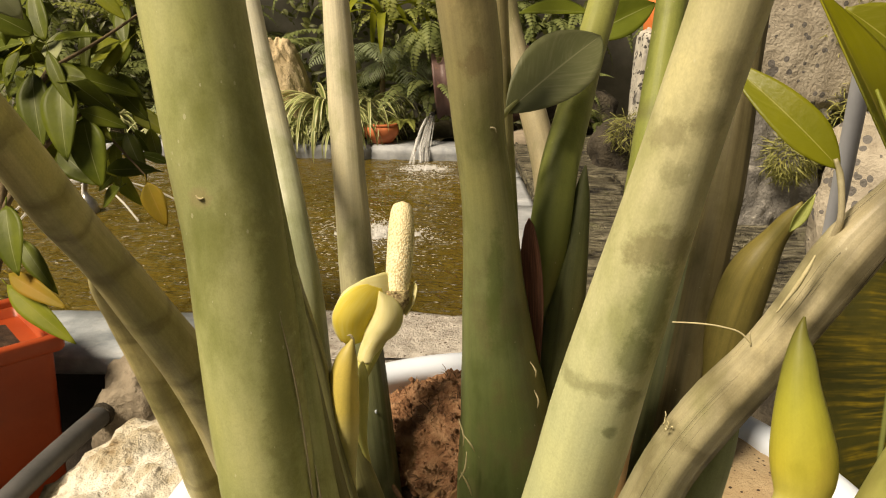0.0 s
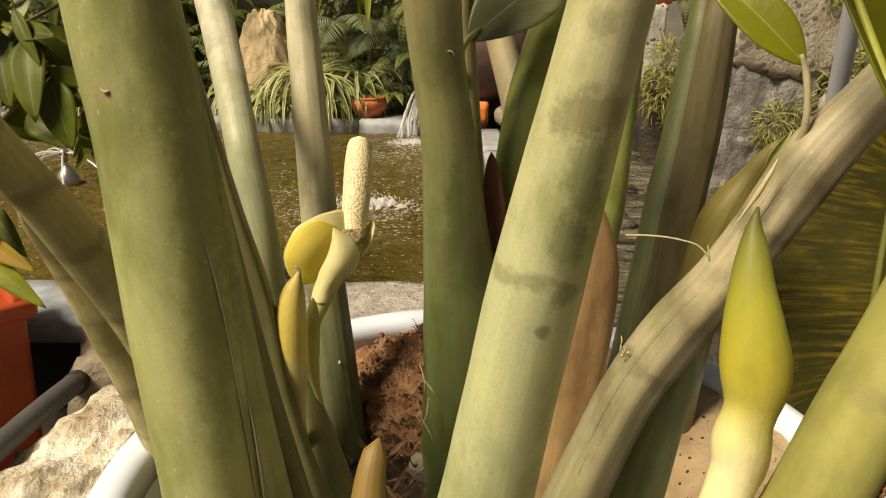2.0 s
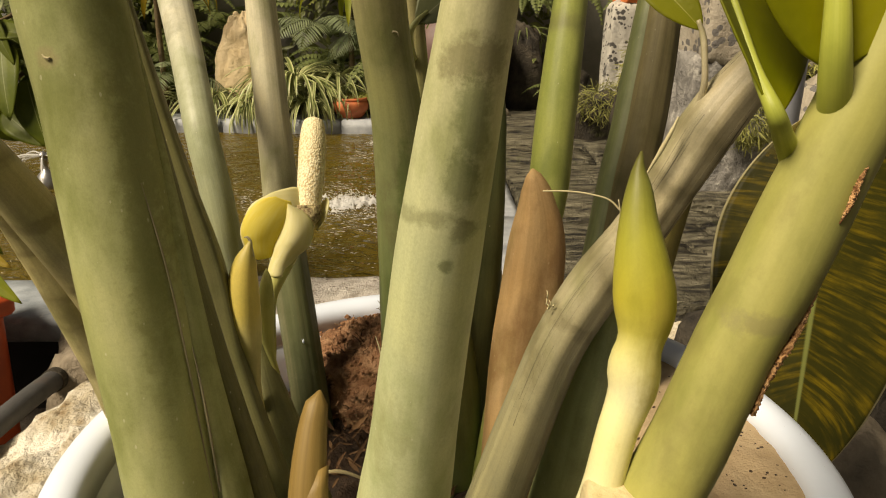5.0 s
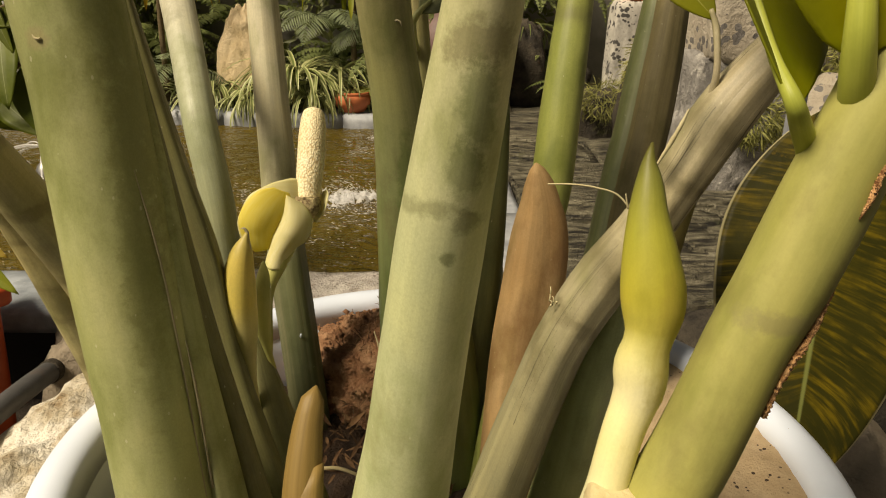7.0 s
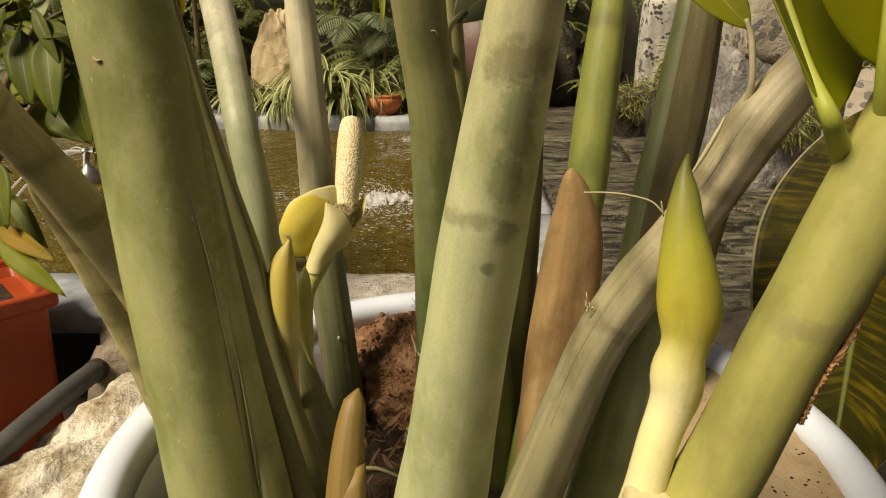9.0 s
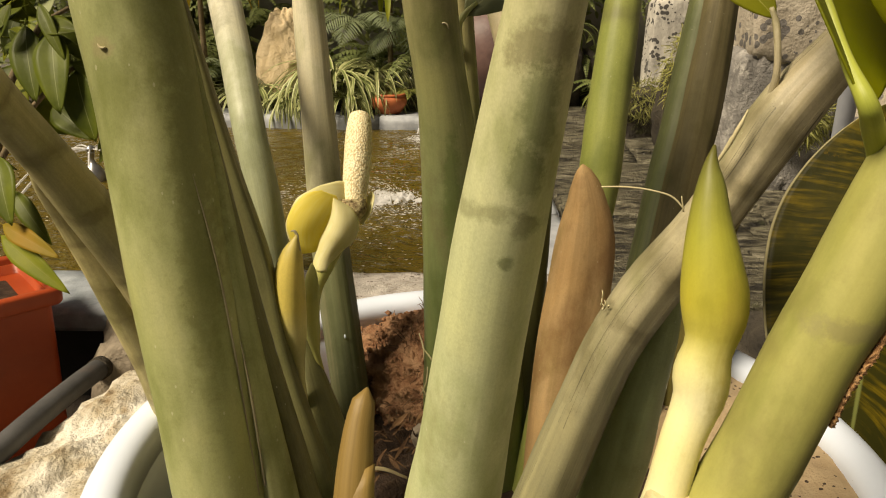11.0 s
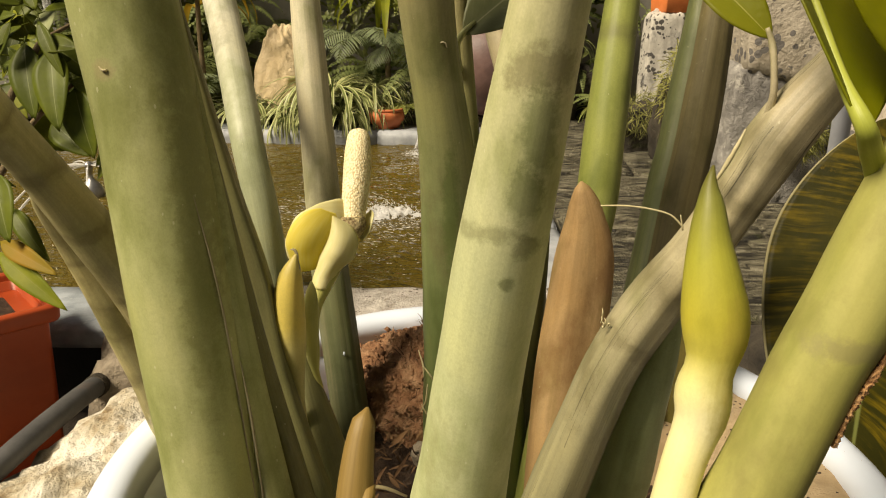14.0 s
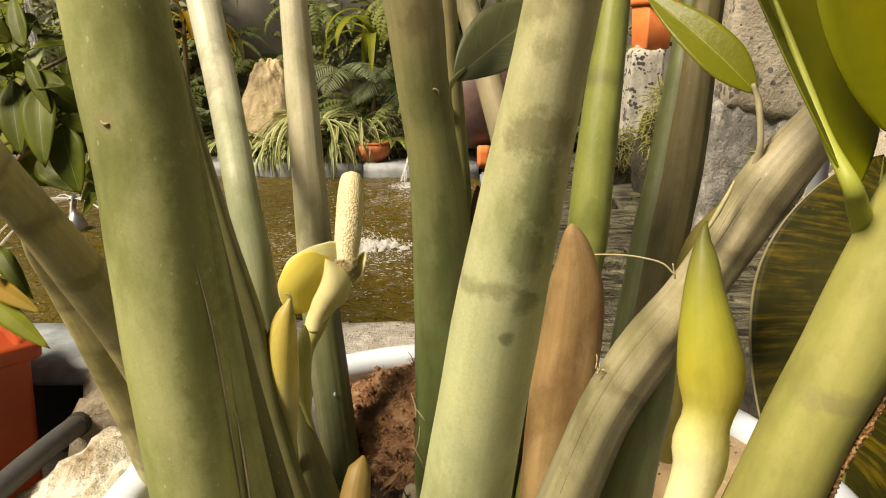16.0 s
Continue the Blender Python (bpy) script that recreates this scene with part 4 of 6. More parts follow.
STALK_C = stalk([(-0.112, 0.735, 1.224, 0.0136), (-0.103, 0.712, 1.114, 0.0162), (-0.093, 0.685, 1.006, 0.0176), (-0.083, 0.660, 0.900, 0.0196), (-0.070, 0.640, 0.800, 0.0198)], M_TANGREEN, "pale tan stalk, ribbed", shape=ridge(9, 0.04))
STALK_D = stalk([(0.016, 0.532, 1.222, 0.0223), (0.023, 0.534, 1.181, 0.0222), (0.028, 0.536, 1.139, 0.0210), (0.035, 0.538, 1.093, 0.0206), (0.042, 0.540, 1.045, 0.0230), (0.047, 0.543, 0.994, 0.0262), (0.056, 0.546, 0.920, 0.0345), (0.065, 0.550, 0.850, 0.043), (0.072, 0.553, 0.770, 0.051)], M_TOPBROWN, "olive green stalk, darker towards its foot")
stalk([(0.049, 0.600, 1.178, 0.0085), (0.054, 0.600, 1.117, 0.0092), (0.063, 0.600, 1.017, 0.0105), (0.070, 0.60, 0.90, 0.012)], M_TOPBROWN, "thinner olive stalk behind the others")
stalk([(0.0798, 0.2302, 1.1443, 0.0138), (0.0747, 0.2373, 1.1064, 0.0157), (0.0685, 0.2456, 1.0594, 0.0178), (0.0624, 0.2558, 1.0042, 0.0194), (0.0552, 0.2691, 0.9346, 0.0225), (0.0512, 0.2763, 0.8988, 0.0248)], M_GREEN, "smooth pale green stalk with dark ring scars")
STALK_H = stalk([(0.185, 0.591, 1.148, 0.0147), (0.180, 0.579, 1.103, 0.0163), (0.175, 0.567, 1.058, 0.0172), (0.171, 0.555, 1.012, 0.0178), (0.160, 0.545, 0.94, 0.018)], M_LIME, "bright lime green stalk")
part("sheath", tube([(0.1520, 0.533, 1.0215, 0.0012), (0.1528, 0.534, 1.0185, 0.0042), (0.1552, 0.536, 1.009, 0.0098), (0.1598, 0.540, 0.986, 0.0178), (0.1615, 0.543, 0.958, 0.0245), (0.159, 0.541, 0.909, 0.0280), (0.152, 0.532, 0.860, 0.0280), (0.142, 0.508, 0.770, 0.0255), (0.138, 0.50, 0.70, 0.024)], seg=28, n=50, shape=flat(1.2, 0.25)), M_BROWNSHEATH, STALK_H, "dry light brown pointed sheath")
stalk([(0.317, 0.769, 1.152, 0.0220), (0.305, 0.743, 1.094, 0.0250), (0.292, 0.717, 1.037, 0.0260), (0.277, 0.692, 0.981, 0.0264), (0.252, 0.647, 0.882, 0.0261)], M_GREYGREEN, "deep green angular stalk", shape=ridge(5, 0.08))
stalk([(0.3210, 0.7490, 1.148, 0.0182), (0.3090, 0.7230, 1.090, 0.0204), (0.2960, 0.6970, 1.033, 0.0212), (0.2810, 0.6720, 0.977, 0.0214), (0.2560, 0.6270, 0.878, 0.0212)], M_DRYBROWN, "dry brown sheath along the green stalk", name="sheath", shape=ridge(9, 0.05, 0.3))
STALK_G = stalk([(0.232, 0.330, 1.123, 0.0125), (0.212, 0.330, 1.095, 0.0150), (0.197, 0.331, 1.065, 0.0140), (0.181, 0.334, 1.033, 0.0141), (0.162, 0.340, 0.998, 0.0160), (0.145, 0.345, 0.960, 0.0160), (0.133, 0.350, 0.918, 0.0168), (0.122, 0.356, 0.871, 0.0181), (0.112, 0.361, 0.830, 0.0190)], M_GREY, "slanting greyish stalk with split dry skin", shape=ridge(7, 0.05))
stalk([(0.176, 0.352, 1.000, 0.0060), (0.173, 0.355, 0.965, 0.0110), (0.168, 0.362, 0.918, 0.0150), (0.166, 0.379, 0.854, 0.0185), (0.160, 0.395, 0.789, 0.0205)], M_MIDGREEN, "short green stalk", top=0)
STALK_K = stalk([(0.2215, 0.2261, 1.1240, 0.0152), (0.2168, 0.2251, 1.1107, 0.0155), (0.2120, 0.2246, 1.0975, 0.0155), (0.2084, 0.2242, 1.0860, 0.0160), (0.2035, 0.2232, 1.0707, 0.0164), (0.1962, 0.2215, 1.0486, 0.0164), (0.1865, 0.2197, 1.0256, 0.0158), (0.1785, 0.2179, 1.0008, 0.0158), (0.1705, 0.2162, 0.9761, 0.0164), (0.1626, 0.2153, 0.9549, 0.0168)], M_YELLOWGREEN, "thick yellow-green stalk with a torn brown edge", top=0.14)
stalk([(-0.2074, 0.3000, 1.1716, 0.0114), (-0.2050, 0.3237, 1.1390, 0.0127), (-0.2055, 0.3475, 1.1099, 0.0135), (-0.2070, 0.3712, 1.0850, 0.0134), (-0.2034, 0.3950, 1.0543, 0.0142), (-0.1939, 0.4187, 1.0110, 0.0165), (-0.1826, 0.4425, 0.9639, 0.0187), (-0.1733, 0.4662, 0.9109, 0.0206), (-0.1689, 0.4900, 0.8550, 0.0221)], M_BANDED, "leaning grey-brown stalk with ring scars", top=0.08)
stalk([(-0.2300, 0.4250, 1.0500, 0.0040), (-0.2400, 0.4500, 1.0230, 0.0098), (-0.2410, 0.4760, 0.9880, 0.0140), (-0.2300, 0.5000, 0.9180, 0.0172), (-0.2190, 0.5220, 0.8430, 0.0195), (-0.2090, 0.5400, 0.7700, 0.0210)], M_BANDED, "short leaning stalk, speckled", top=0)
STALK_Q = stalk([(0.150, 0.700, 1.205, 0.0150), (0.136, 0.672, 1.165, 0.0150), (0.122, 0.640, 1.125, 0.0165), (0.108, 0.610, 1.082, 0.0175), (0.101, 0.592, 1.040, 0.0185), (0.096, 0.592, 0.98, 0.0195), (0.090, 0.600, 0.90, 0.020)], M_LIMESHADE, "lime green stalk with a maroon bract")
stalk([(0.131, 0.606, 1.085, 0.0010), (0.129, 0.602, 1.06, 0.0070), (0.124, 0.594, 1.02, 0.0130), (0.120, 0.587, 0.98, 0.0170), (0.116, 0.580, 0.93, 0.020)], M_GREYGREEN, "deep green stalk at the back", top=0)
stalk([(0.063, 0.795, 1.250, 0.0125), (0.070, 0.791, 1.213, 0.0125), (0.081, 0.778, 1.172, 0.0130), (0.098, 0.760, 1.119, 0.0150), (0.114, 0.740, 1.059, 0.0150), (0.125, 0.71, 0.95, 0.016)], M_TAN, "bent beige stalk at the back")

part("bract", leaf(aim((0.0865, 0.545, 0.890), (0.0745, 0.537, 1.050), (0, -1, 0.1)), 0.162, 0.021, droop=0.08, fold=0.5, wide=0.55, sharp=0.5, thick=0.001, nu=16, nv=30, wave=0.05), M_MAROON, STALK_Q, "dry maroon bract")

# yellowish bud behind the slanting stalk
part("bud", tube([(0.330, 0.600, 1.056, 0.0010), (0.326, 0.606, 1.040, 0.0080), (0.318, 0.612, 1.020, 0.0110), (0.305, 0.618, 0.985, 0.0210), (0.295, 0.620, 0.935, 0.0240), (0.285, 0.615, 0.85, 0.022), (0.275, 0.60, 0.72, 0.02)], seg=24, n=40), M_OLIVEBROWN, plant, "olive brown sheathed bud")
part("bud_tip", leaf(aim((0.318, 0.590, 1.030), (0.335, 0.592, 1.066), (-0.3, -1, 0)), 0.040, 0.011, droop=-0.2, fold=0.8, thick=0.0006), M_LIME, plant, "lime green unfurling tip")
# the pale green bud on its cream neck
part("bud", tube([(0.1493, 0.2494, 1.0948, 0.0005), (0.1485, 0.2481, 1.0875, 0.0028), (0.1489, 0.2467, 1.0814, 0.0049), (0.1492, 0.2430, 1.0672, 0.0079), (0.1512, 0.2393, 1.0504, 0.0112), (0.1530, 0.2366, 1.0377, 0.0128), (0.1536, 0.2347, 1.0291, 0.0122), (0.1532, 0.2335, 1.0228, 0.0106), (0.1524, 0.2324, 1.0185, 0.0095), (0.1516, 0.2318, 1.0150, 0.0095), (0.1506, 0.2310, 1.0095, 0.0107), (0.1503, 0.2300, 1.0040, 0.0110), (0.1502, 0.2287, 0.9979, 0.0103), (0.1483, 0.2274, 0.9911, 0.0093), (0.1445, 0.2246, 0.9800, 0.0086), (0.1417, 0.2218, 0.9687, 0.0085), (0.1397, 0.2200, 0.9580, 0.0086), (0.1291, 0.2154, 0.9195, 0.0092), (0.1153, 0.2292, 0.7355, 0.0120)], seg=32, n=90), M_BUDGREEN, plant, "pointed yellow-green bud on a swollen cream neck")
stub = lathe([(0.0, 0.0), (0.0165, 0.0005), (0.0188, -0.0002), (0.0198, -0.0016), (0.0203, -0.006), (0.0208, -0.04), (0.0225, -0.26)], 40, wobble=0.05)
for v in stub.verts:
    r = math.hypot(v.co.x, v.co.y)
    if r > 0.001:
        square = 1 / max(abs(v.co.x), abs(v.co.y)) * r
        v.co.x *= 0.55 + 0.45 * square
        v.co.y *= 0.55 + 0.45 * square
bmesh.ops.transform(stub, matrix=Matrix.Translation((0.1500, 0.2045, 0.9590)) @ Matrix.Rotation(radians(5), 4, "Y") @ Matrix.Rotation(radians(12), 4, "Z"), verts=stub.verts)
part("cut_stub", stub, M_CUT, plant, "pale cut stalk stub")
part("shoot", tube([(0.0024, 0.3211, 0.9400, 0.0008), (0.0024, 0.3211, 0.9397, 0.0040), (0.0020, 0.3209, 0.9382, 0.0054), (0.0009, 0.3200, 0.9345, 0.0062), (-0.0012, 0.3156, 0.9240, 0.0079), (-0.0028, 0.3079, 0.9086, 0.0095), (-0.0039, 0.2958, 0.8811, 0.0114), (-0.0039, 0.2870, 0.8206, 0.0143), (-0.0006, 0.2980, 0.6556, 0.0176)], seg=24, n=36), M_BUDBROWN, plant, "small tan new shoot")
collar_bm = tube([(-0.0032, 0.3042, 0.8920, 0.0112), (-0.0039, 0.2958, 0.8811, 0.0122), (-0.0039, 0.2870, 0.8206, 0.0152), (-0.0006, 0.2980, 0.6556, 0.0186)], seg=24, n=24)
for v in collar_bm.verts:
    if v.co.z > 0.80:
        v.co.z += (v.co.x + 0.0035) * 0.9
part("collar", collar_bm, M_BUDBROWN, plant, "thin tan sheath collar round the shoot")

# torn brown edge of the yellow-green stalk
random.seed(21)
torn = bmesh.new()
for way in ([(0.2189, 0.2122, 1.1032, 0.0005), (0.2143, 0.2087, 1.0927, 0.0014), (0.2115, 0.2074, 1.0832, 0.0013), (0.2099, 0.2079, 1.0775, 0.0003)],
            [(0.2133, 0.2146, 1.0623, 0.0003), (0.2114, 0.2134, 1.0559, 0.0009), (0.2090, 0.2122, 1.0461, 0.0010), (0.2038, 0.2103, 1.0316, 0.0021), (0.1992, 0.2092, 1.0225, 0.0023), (0.1949, 0.2086, 1.0104, 0.0018), (0.1921, 0.2086, 0.9978, 0.0021)]):
    add_tube(torn, way, seg=16, n=90, shape=lambda a, s: 0.62 + 0.55 * noise.noise(Vector((s * 55, 2.2 * math.cos(a), 2.2 * math.sin(a)))) + 0.3 * noise.noise(Vector((s * 160, 5 * math.cos(a), 5 * math.sin(a)))))
part("torn_edge", torn, M_TORN, STALK_K, "ragged dry brown edge")

# fibres and flecks
part("fibre", tube([(0.1235, 0.3225, 1.0585, 0.0004), (0.1351, 0.3200, 1.0592, 0.0005), (0.1483, 0.3195, 1.0577, 0.0005), (0.1587, 0.3190, 1.0545, 0.0005), (0.1645, 0.3180, 1.0490, 0.0005)], seg=6, n=30), M_FIBRE, plant, "thin pale plant fibre")
part("fibre", tube([(0.1625, 0.318, 1.0555, 0.0003), (0.1645, 0.318, 1.0475, 0.0005)], seg=6, n=6), M_FIBRE, plant)
random.seed(77)
for k in range(7):
    at = Vector((0.1352 + random.uniform(-0.002, 0.002), 0.337 + random.uniform(-0.002, 0.004), 0.987 + random.uniform(-0.003, 0.003)))
    to = at + Vector((random.uniform(-0.005, 0.001), random.uniform(-0.003, 0.001), random.uniform(-0.002, 0.006)))
    part("fibre", tube([(*at, 0.0005), (*((at + to) / 2 + Vector((0, -0.001, 0.001))), 0.0004), (*to, 0.0002)], seg=5, n=6), M_FIBRE, STALK_G)
part("peeling_skin", tube([(0.1878, 0.317, 1.0985, 0.0004), (0.1850, 0.3160, 1.0915, 0.0010), (0.1812, 0.3157, 1.0831, 0.0012), (0.1775, 0.3168, 1.0740, 0.0008), (0.1745, 0.318, 1.0670, 0.0004)], seg=8, n=24, shape=lambda a, s: 1 + 0.3 * noise.noise(Vector((s * 12, math.cos(a), 0)))), M_FIBRE, STALK_G, "strip of pale peeling skin")
part("scar", tube([(-0.1142, 0.3086, 1.1254, 0.0003), (-0.1132, 0.3083, 1.1240, 0.0006), (-0.1116, 0.3082, 1.1236, 0.0006), (-0.1106, 0.3084, 1.1242, 0.0003)], seg=8, n=14), M_FIBRE, STALK_A, "small pale curled scar")
part("scar", tube([(0.0360, 0.5182, 1.1275, 0.0004), (0.0380, 0.5172, 1.1300, 0.0007), (0.0410, 0.5172, 1.1292, 0.0007), (0.0420, 0.5177, 1.1260, 0.0003)], seg=6, n=12), M_GREY, STALK_D, "small curled scar")
part("scar", tube([(-0.1090, 0.6985, 1.0900, 0.0005), (-0.1055, 0.6965, 1.0885, 0.0008), (-0.1025, 0.6970, 1.0895, 0.0005)], seg=6, n=8), M_DEEP, STALK_C)
part("bird_dropping_fleck", rock((-0.0645, 0.6225, 0.814), (0.0024, 0.0016, 0.006), 8, 0.5, 2), M_TUB, STALK_C, "white fleck")

for head, foot in (((0.0197, 0.5150, 0.8754), (0.0243, 0.5110, 0.8505)), ((0.0275, 0.5120, 0.8440), (0.0211, 0.5080, 0.8171)), ((0.0223, 0.5050, 0.8283), (0.0329, 0.5010, 0.8059)), ((0.0850, 0.5220, 0.9020), (0.0884, 0.5180, 0.8864)), ((0.0802, 0.5240, 0.9284), (0.0854, 0.5200, 0.9153)), ((0.0239, 0.5080, 0.8641), (0.0341, 0.5040, 0.8498))):
    mid = (Vector(head) + Vector(foot)) / 2 + Vector((0.002, -0.003, 0))
    part("dry_fibre", tube([(*head, 0.0003), (*mid, 0.0009), (*foot, 0.0003)], seg=6, n=10, wobble=0.4), M_FIBRE, STALK_D)
for way in ([(-0.0810, 0.3145, 1.0695, 0.0002), (-0.0733, 0.3145, 1.0211, 0.0006), (-0.0690, 0.3145, 0.9724, 0.0006), (-0.0632, 0.3145, 0.8690, 0.0006)], [(-0.0655, 0.3165, 0.9700, 0.0002), (-0.0640, 0.3165, 0.9550, 0.0006), (-0.0595, 0.3160, 0.8740, 0.0006)]):
    part("sheath_edge", tube(way, seg=6, n=40, wobble=0.3), M_TAN, STALK_A, "thin pale edge of the sheath")

# the flower
flower = thing("flower", (-0.05, 0.50, 0.93), "open yellow flower with a cream spadix", "")
flower.parent, flower.matrix_parent_inverse = plant, Matrix.Translation(-Vector(plant.location))
axis = spline([(-0.0358, 0.5320, 0.9850, 0.0098), (-0.0338, 0.5455, 1.0160, 0.0114), (-0.0330, 0.560, 1.0455, 0.0104), (-0.0330, 0.5632, 1.0510, 0.0094), (-0.0330, 0.5649, 1.0545, 0.0078), (-0.0330, 0.5658, 1.0566, 0.0056), (-0.0330, 0.5663, 1.0577, 0.0030), (-0.0330, 0.5665, 1.0581, 0.0004)], 150)


part("spadix", tube([tuple(q) for q in axis[::5]], seg=64, n=140, wobble=0.02), M_SPADIX, flower, "cream spadix covered in fine beads")
part("spadix_foot", tube([(-0.0362, 0.5260, 0.9750, 0.0070), (-0.0356, 0.5270, 0.9800, 0.0100), (-0.0358, 0.5300, 0.9900, 0.0106)], seg=40, n=20, wobble=0.25, shape=lambda a, s: 1 + 0.10 * noise.noise(Vector((9 * s, 3.5 * math.cos(a), 3.5 * math.sin(a))))), M_SPADBASE, flower, "dark speckled foot of the spadix")


def petal_bm(rows, n=14, m=26, bulge=0.5):
    """A sheet between two long edges: rows of (left point, right point, depth of the bow towards -y)."""
    left, right = spline([r[0] for r in rows], m), spline([r[1] for r in rows], m)
    bow = spline([(i * 0.01, r[2], 0) for i, r in enumerate(rows)], m)
    bm = bmesh.new()
    uv = bm.loops.layers.uv.verify()
    grid = []
    for a, b, d in zip(left, right, bow):
        row = []
        for k in range(n + 1):
            u = k / n
            q = Vector(a) * (1 - u) + Vector(b) * u
            q.y -= d[1] * math.sin(math.pi * u) ** 0.7
            row.append(bm.verts.new(q))
        grid.append(row)
    for j in range(m):
        for k in range(n):
            f = bm.faces.new((grid[j][k], grid[j][k + 1], grid[j + 1][k + 1], grid[j + 1][k]))
            for l, q in zip(f.loops, ((k, j), (k + 1, j), (k + 1, j + 1), (k, j + 1))):
                l[uv].uv = (q[0] / n, q[1] / m)
    return bm


def at_flower(x, z, y=0.52):
    """A place by millimetres to the right of and above the spadix foot, at the depth y."""
    return (-0.0338 + x * 0.001 * y / 0.52, y, 0.9866 + (z * 0.001 - 0.0) * y / 0.52 - (y - 0.52) * 0.36)


AF = at_flower
hood = part("spathe", petal_bm([
    (AF(-24, 13, 0.511), AF(-14, 9, 0.517), 0.001), (AF(-35, 10, 0.508), AF(-12, 3, 0.516), 0.003), (AF(-45, 1, 0.506), AF(-13, -4, 0.515), 0.006), (AF(-51, -9, 0.505), AF(-16, -11, 0.514), 0.008),
    (AF(-53, -19, 0.504), AF(-20, -19, 0.513), 0.008), (AF(-51, -29, 0.504), AF(-24, -28, 0.511), 0.006), (AF(-47, -38, 0.505), AF(-28, -36, 0.509), 0.004), (AF(-42, -42, 0.506), AF(-32, -40, 0.508), 0.001)], 20, 36), M_SPATHE, flower, "rounded yellow lobe of the spathe")
hood.modifiers.new("thick", "SOLIDIFY").thickness = 0.0009
rim = part("spathe_margin", petal_bm([
    (AF(-2, 19, 0.540), AF(2, 2, 0.538), 0.001), (AF(-8, 21, 0.536), AF(-5, -1, 0.528), 0.001), (AF(-13, 22, 0.531), AF(-11, 2, 0.521), 0.001), (AF(-19, 20, 0.525), AF(-17, 4, 0.518), 0.001), (AF(-27, 17, 0.520), AF(-27, 6, 0.513), 0.001),
    (AF(-35, 12, 0.515), AF(-35, 7, 0.510), 0.0008), (AF(-44, 5, 0.510), AF(-43, 1, 0.508), 0.0005), (AF(-50, -6, 0.508), AF(-48, -8, 0.507), 0.0004), (AF(-54, -17, 0.506), AF(-51, -18, 0.506), 0.0003),
    (AF(-52, -30, 0.505), AF(-50, -29, 0.505), 0.0003), (AF(-47, -40, 0.506), AF(-45, -38, 0.506), 0.0003)], 10, 44), M_CREAM, flower, "cream margin of the spathe curling back")
rim.modifiers.new("thick", "SOLIDIFY").thickness = 0.0012
wrap = part("spathe_front", petal_bm([
    (AF(-15, 7, 0.513), AF(-5, 1, 0.518), 0.001), (AF(-16, -3, 0.511), AF(1, -5, 0.517), 0.006), (AF(-18, -11, 0.510), AF(4, -13, 0.516), 0.010), (AF(-22, -20, 0.509), AF(3, -22, 0.515), 0.012),
    (AF(-26, -29, 0.507), AF(-2, -32, 0.513), 0.010), (AF(-28, -37, 0.505), AF(-9, -38, 0.509), 0.008), (AF(-31, -46, 0.502), AF(-15, -47, 0.504), 0.006), (AF(-33, -56, 0.498), AF(-20, -58, 0.498), 0.005)], 20, 36), M_CREAM, flower, "pale front of the spathe wrapped round the spadix")
wrap.modifiers.new("thick", "SOLIDIFY").thickness = 0.0009
back = part("spathe_back", petal_bm([
    (AF(11, 13, 0.540), AF(13, 14, 0.538), -0.001), (AF(7, 9, 0.540), AF(15, 11, 0.535), -0.003), (AF(5, 1, 0.536), AF(15, 4, 0.530), -0.004), (AF(5, -7, 0.530), AF(12, -7, 0.526), -0.003), (AF(3, -14, 0.524), AF(7, -16, 0.521), -0.001)]), M_CREAM, flower, "cream back edge of the spathe")
back.modifiers.new("thick", "SOLIDIFY").thickness = 0.0009
part("flower_stalk", tube([(*AF(-8, -13, 0.526), 0.0060), (*AF(-14, -28, 0.519), 0.0082), (*AF(-19, -40, 0.511), 0.0084), (*AF(-25, -55, 0.502), 0.0080), (*AF(-31, -71, 0.496), 0.0068), (-0.064, 0.476, 0.885, 0.0060), (-0.06, 0.45, 0.72, 0.008)], seg=28, n=50), M_FLSTALK, flower, "pale yellow-green flower stalk")
part("flower_bud", tube([(-0.0592, 0.4300, 0.9935, 0.0004), (-0.0600, 0.4295, 0.9900, 0.0022), (-0.0622, 0.428, 0.9820, 0.0066), (-0.0648, 0.426, 0.9670, 0.0105), (-0.0660, 0.424, 0.9480, 0.0124), (-0.0658, 0.423, 0.9300, 0.0121), (-0.0645, 0.422, 0.9140, 0.0098), (-0.0632, 0.422, 0.9010, 0.0066), (-0.0625, 0.424, 0.885, 0.0042), (-0.055, 0.43, 0.80, 0.005)], seg=30, n=60, shape=flat(0.2, 0.18)), M_BUD, flower, "closed golden yellow flower bud with a dark tip")
part("flower_bud", tube([(-0.0560, 0.455, 0.962, 0.0006), (-0.0562, 0.455, 0.957, 0.0028), (-0.0570, 0.453, 0.944, 0.0056), (-0.0580, 0.450, 0.926, 0.0064), (-0.0575, 0.448, 0.908, 0.0050), (-0.0555, 0.448, 0.893, 0.0030), (-0.052, 0.450, 0.875, 0.0018)], seg=24, n=40), M_FLSTALK, flower, "second narrow pale green bud")
part("bud_tip", tube([(-0.0632, 0.4290, 0.9955, 0.0003), (-0.0612, 0.4295, 0.9958, 0.0008), (-0.0596, 0.4300, 0.9935, 0.0011), (-0.0585, 0.4292, 0.9880, 0.0008), (-0.0570, 0.4270, 0.9820, 0.0005)], seg=8, n=16), M_GREY, flower, "dark dry curled tip")

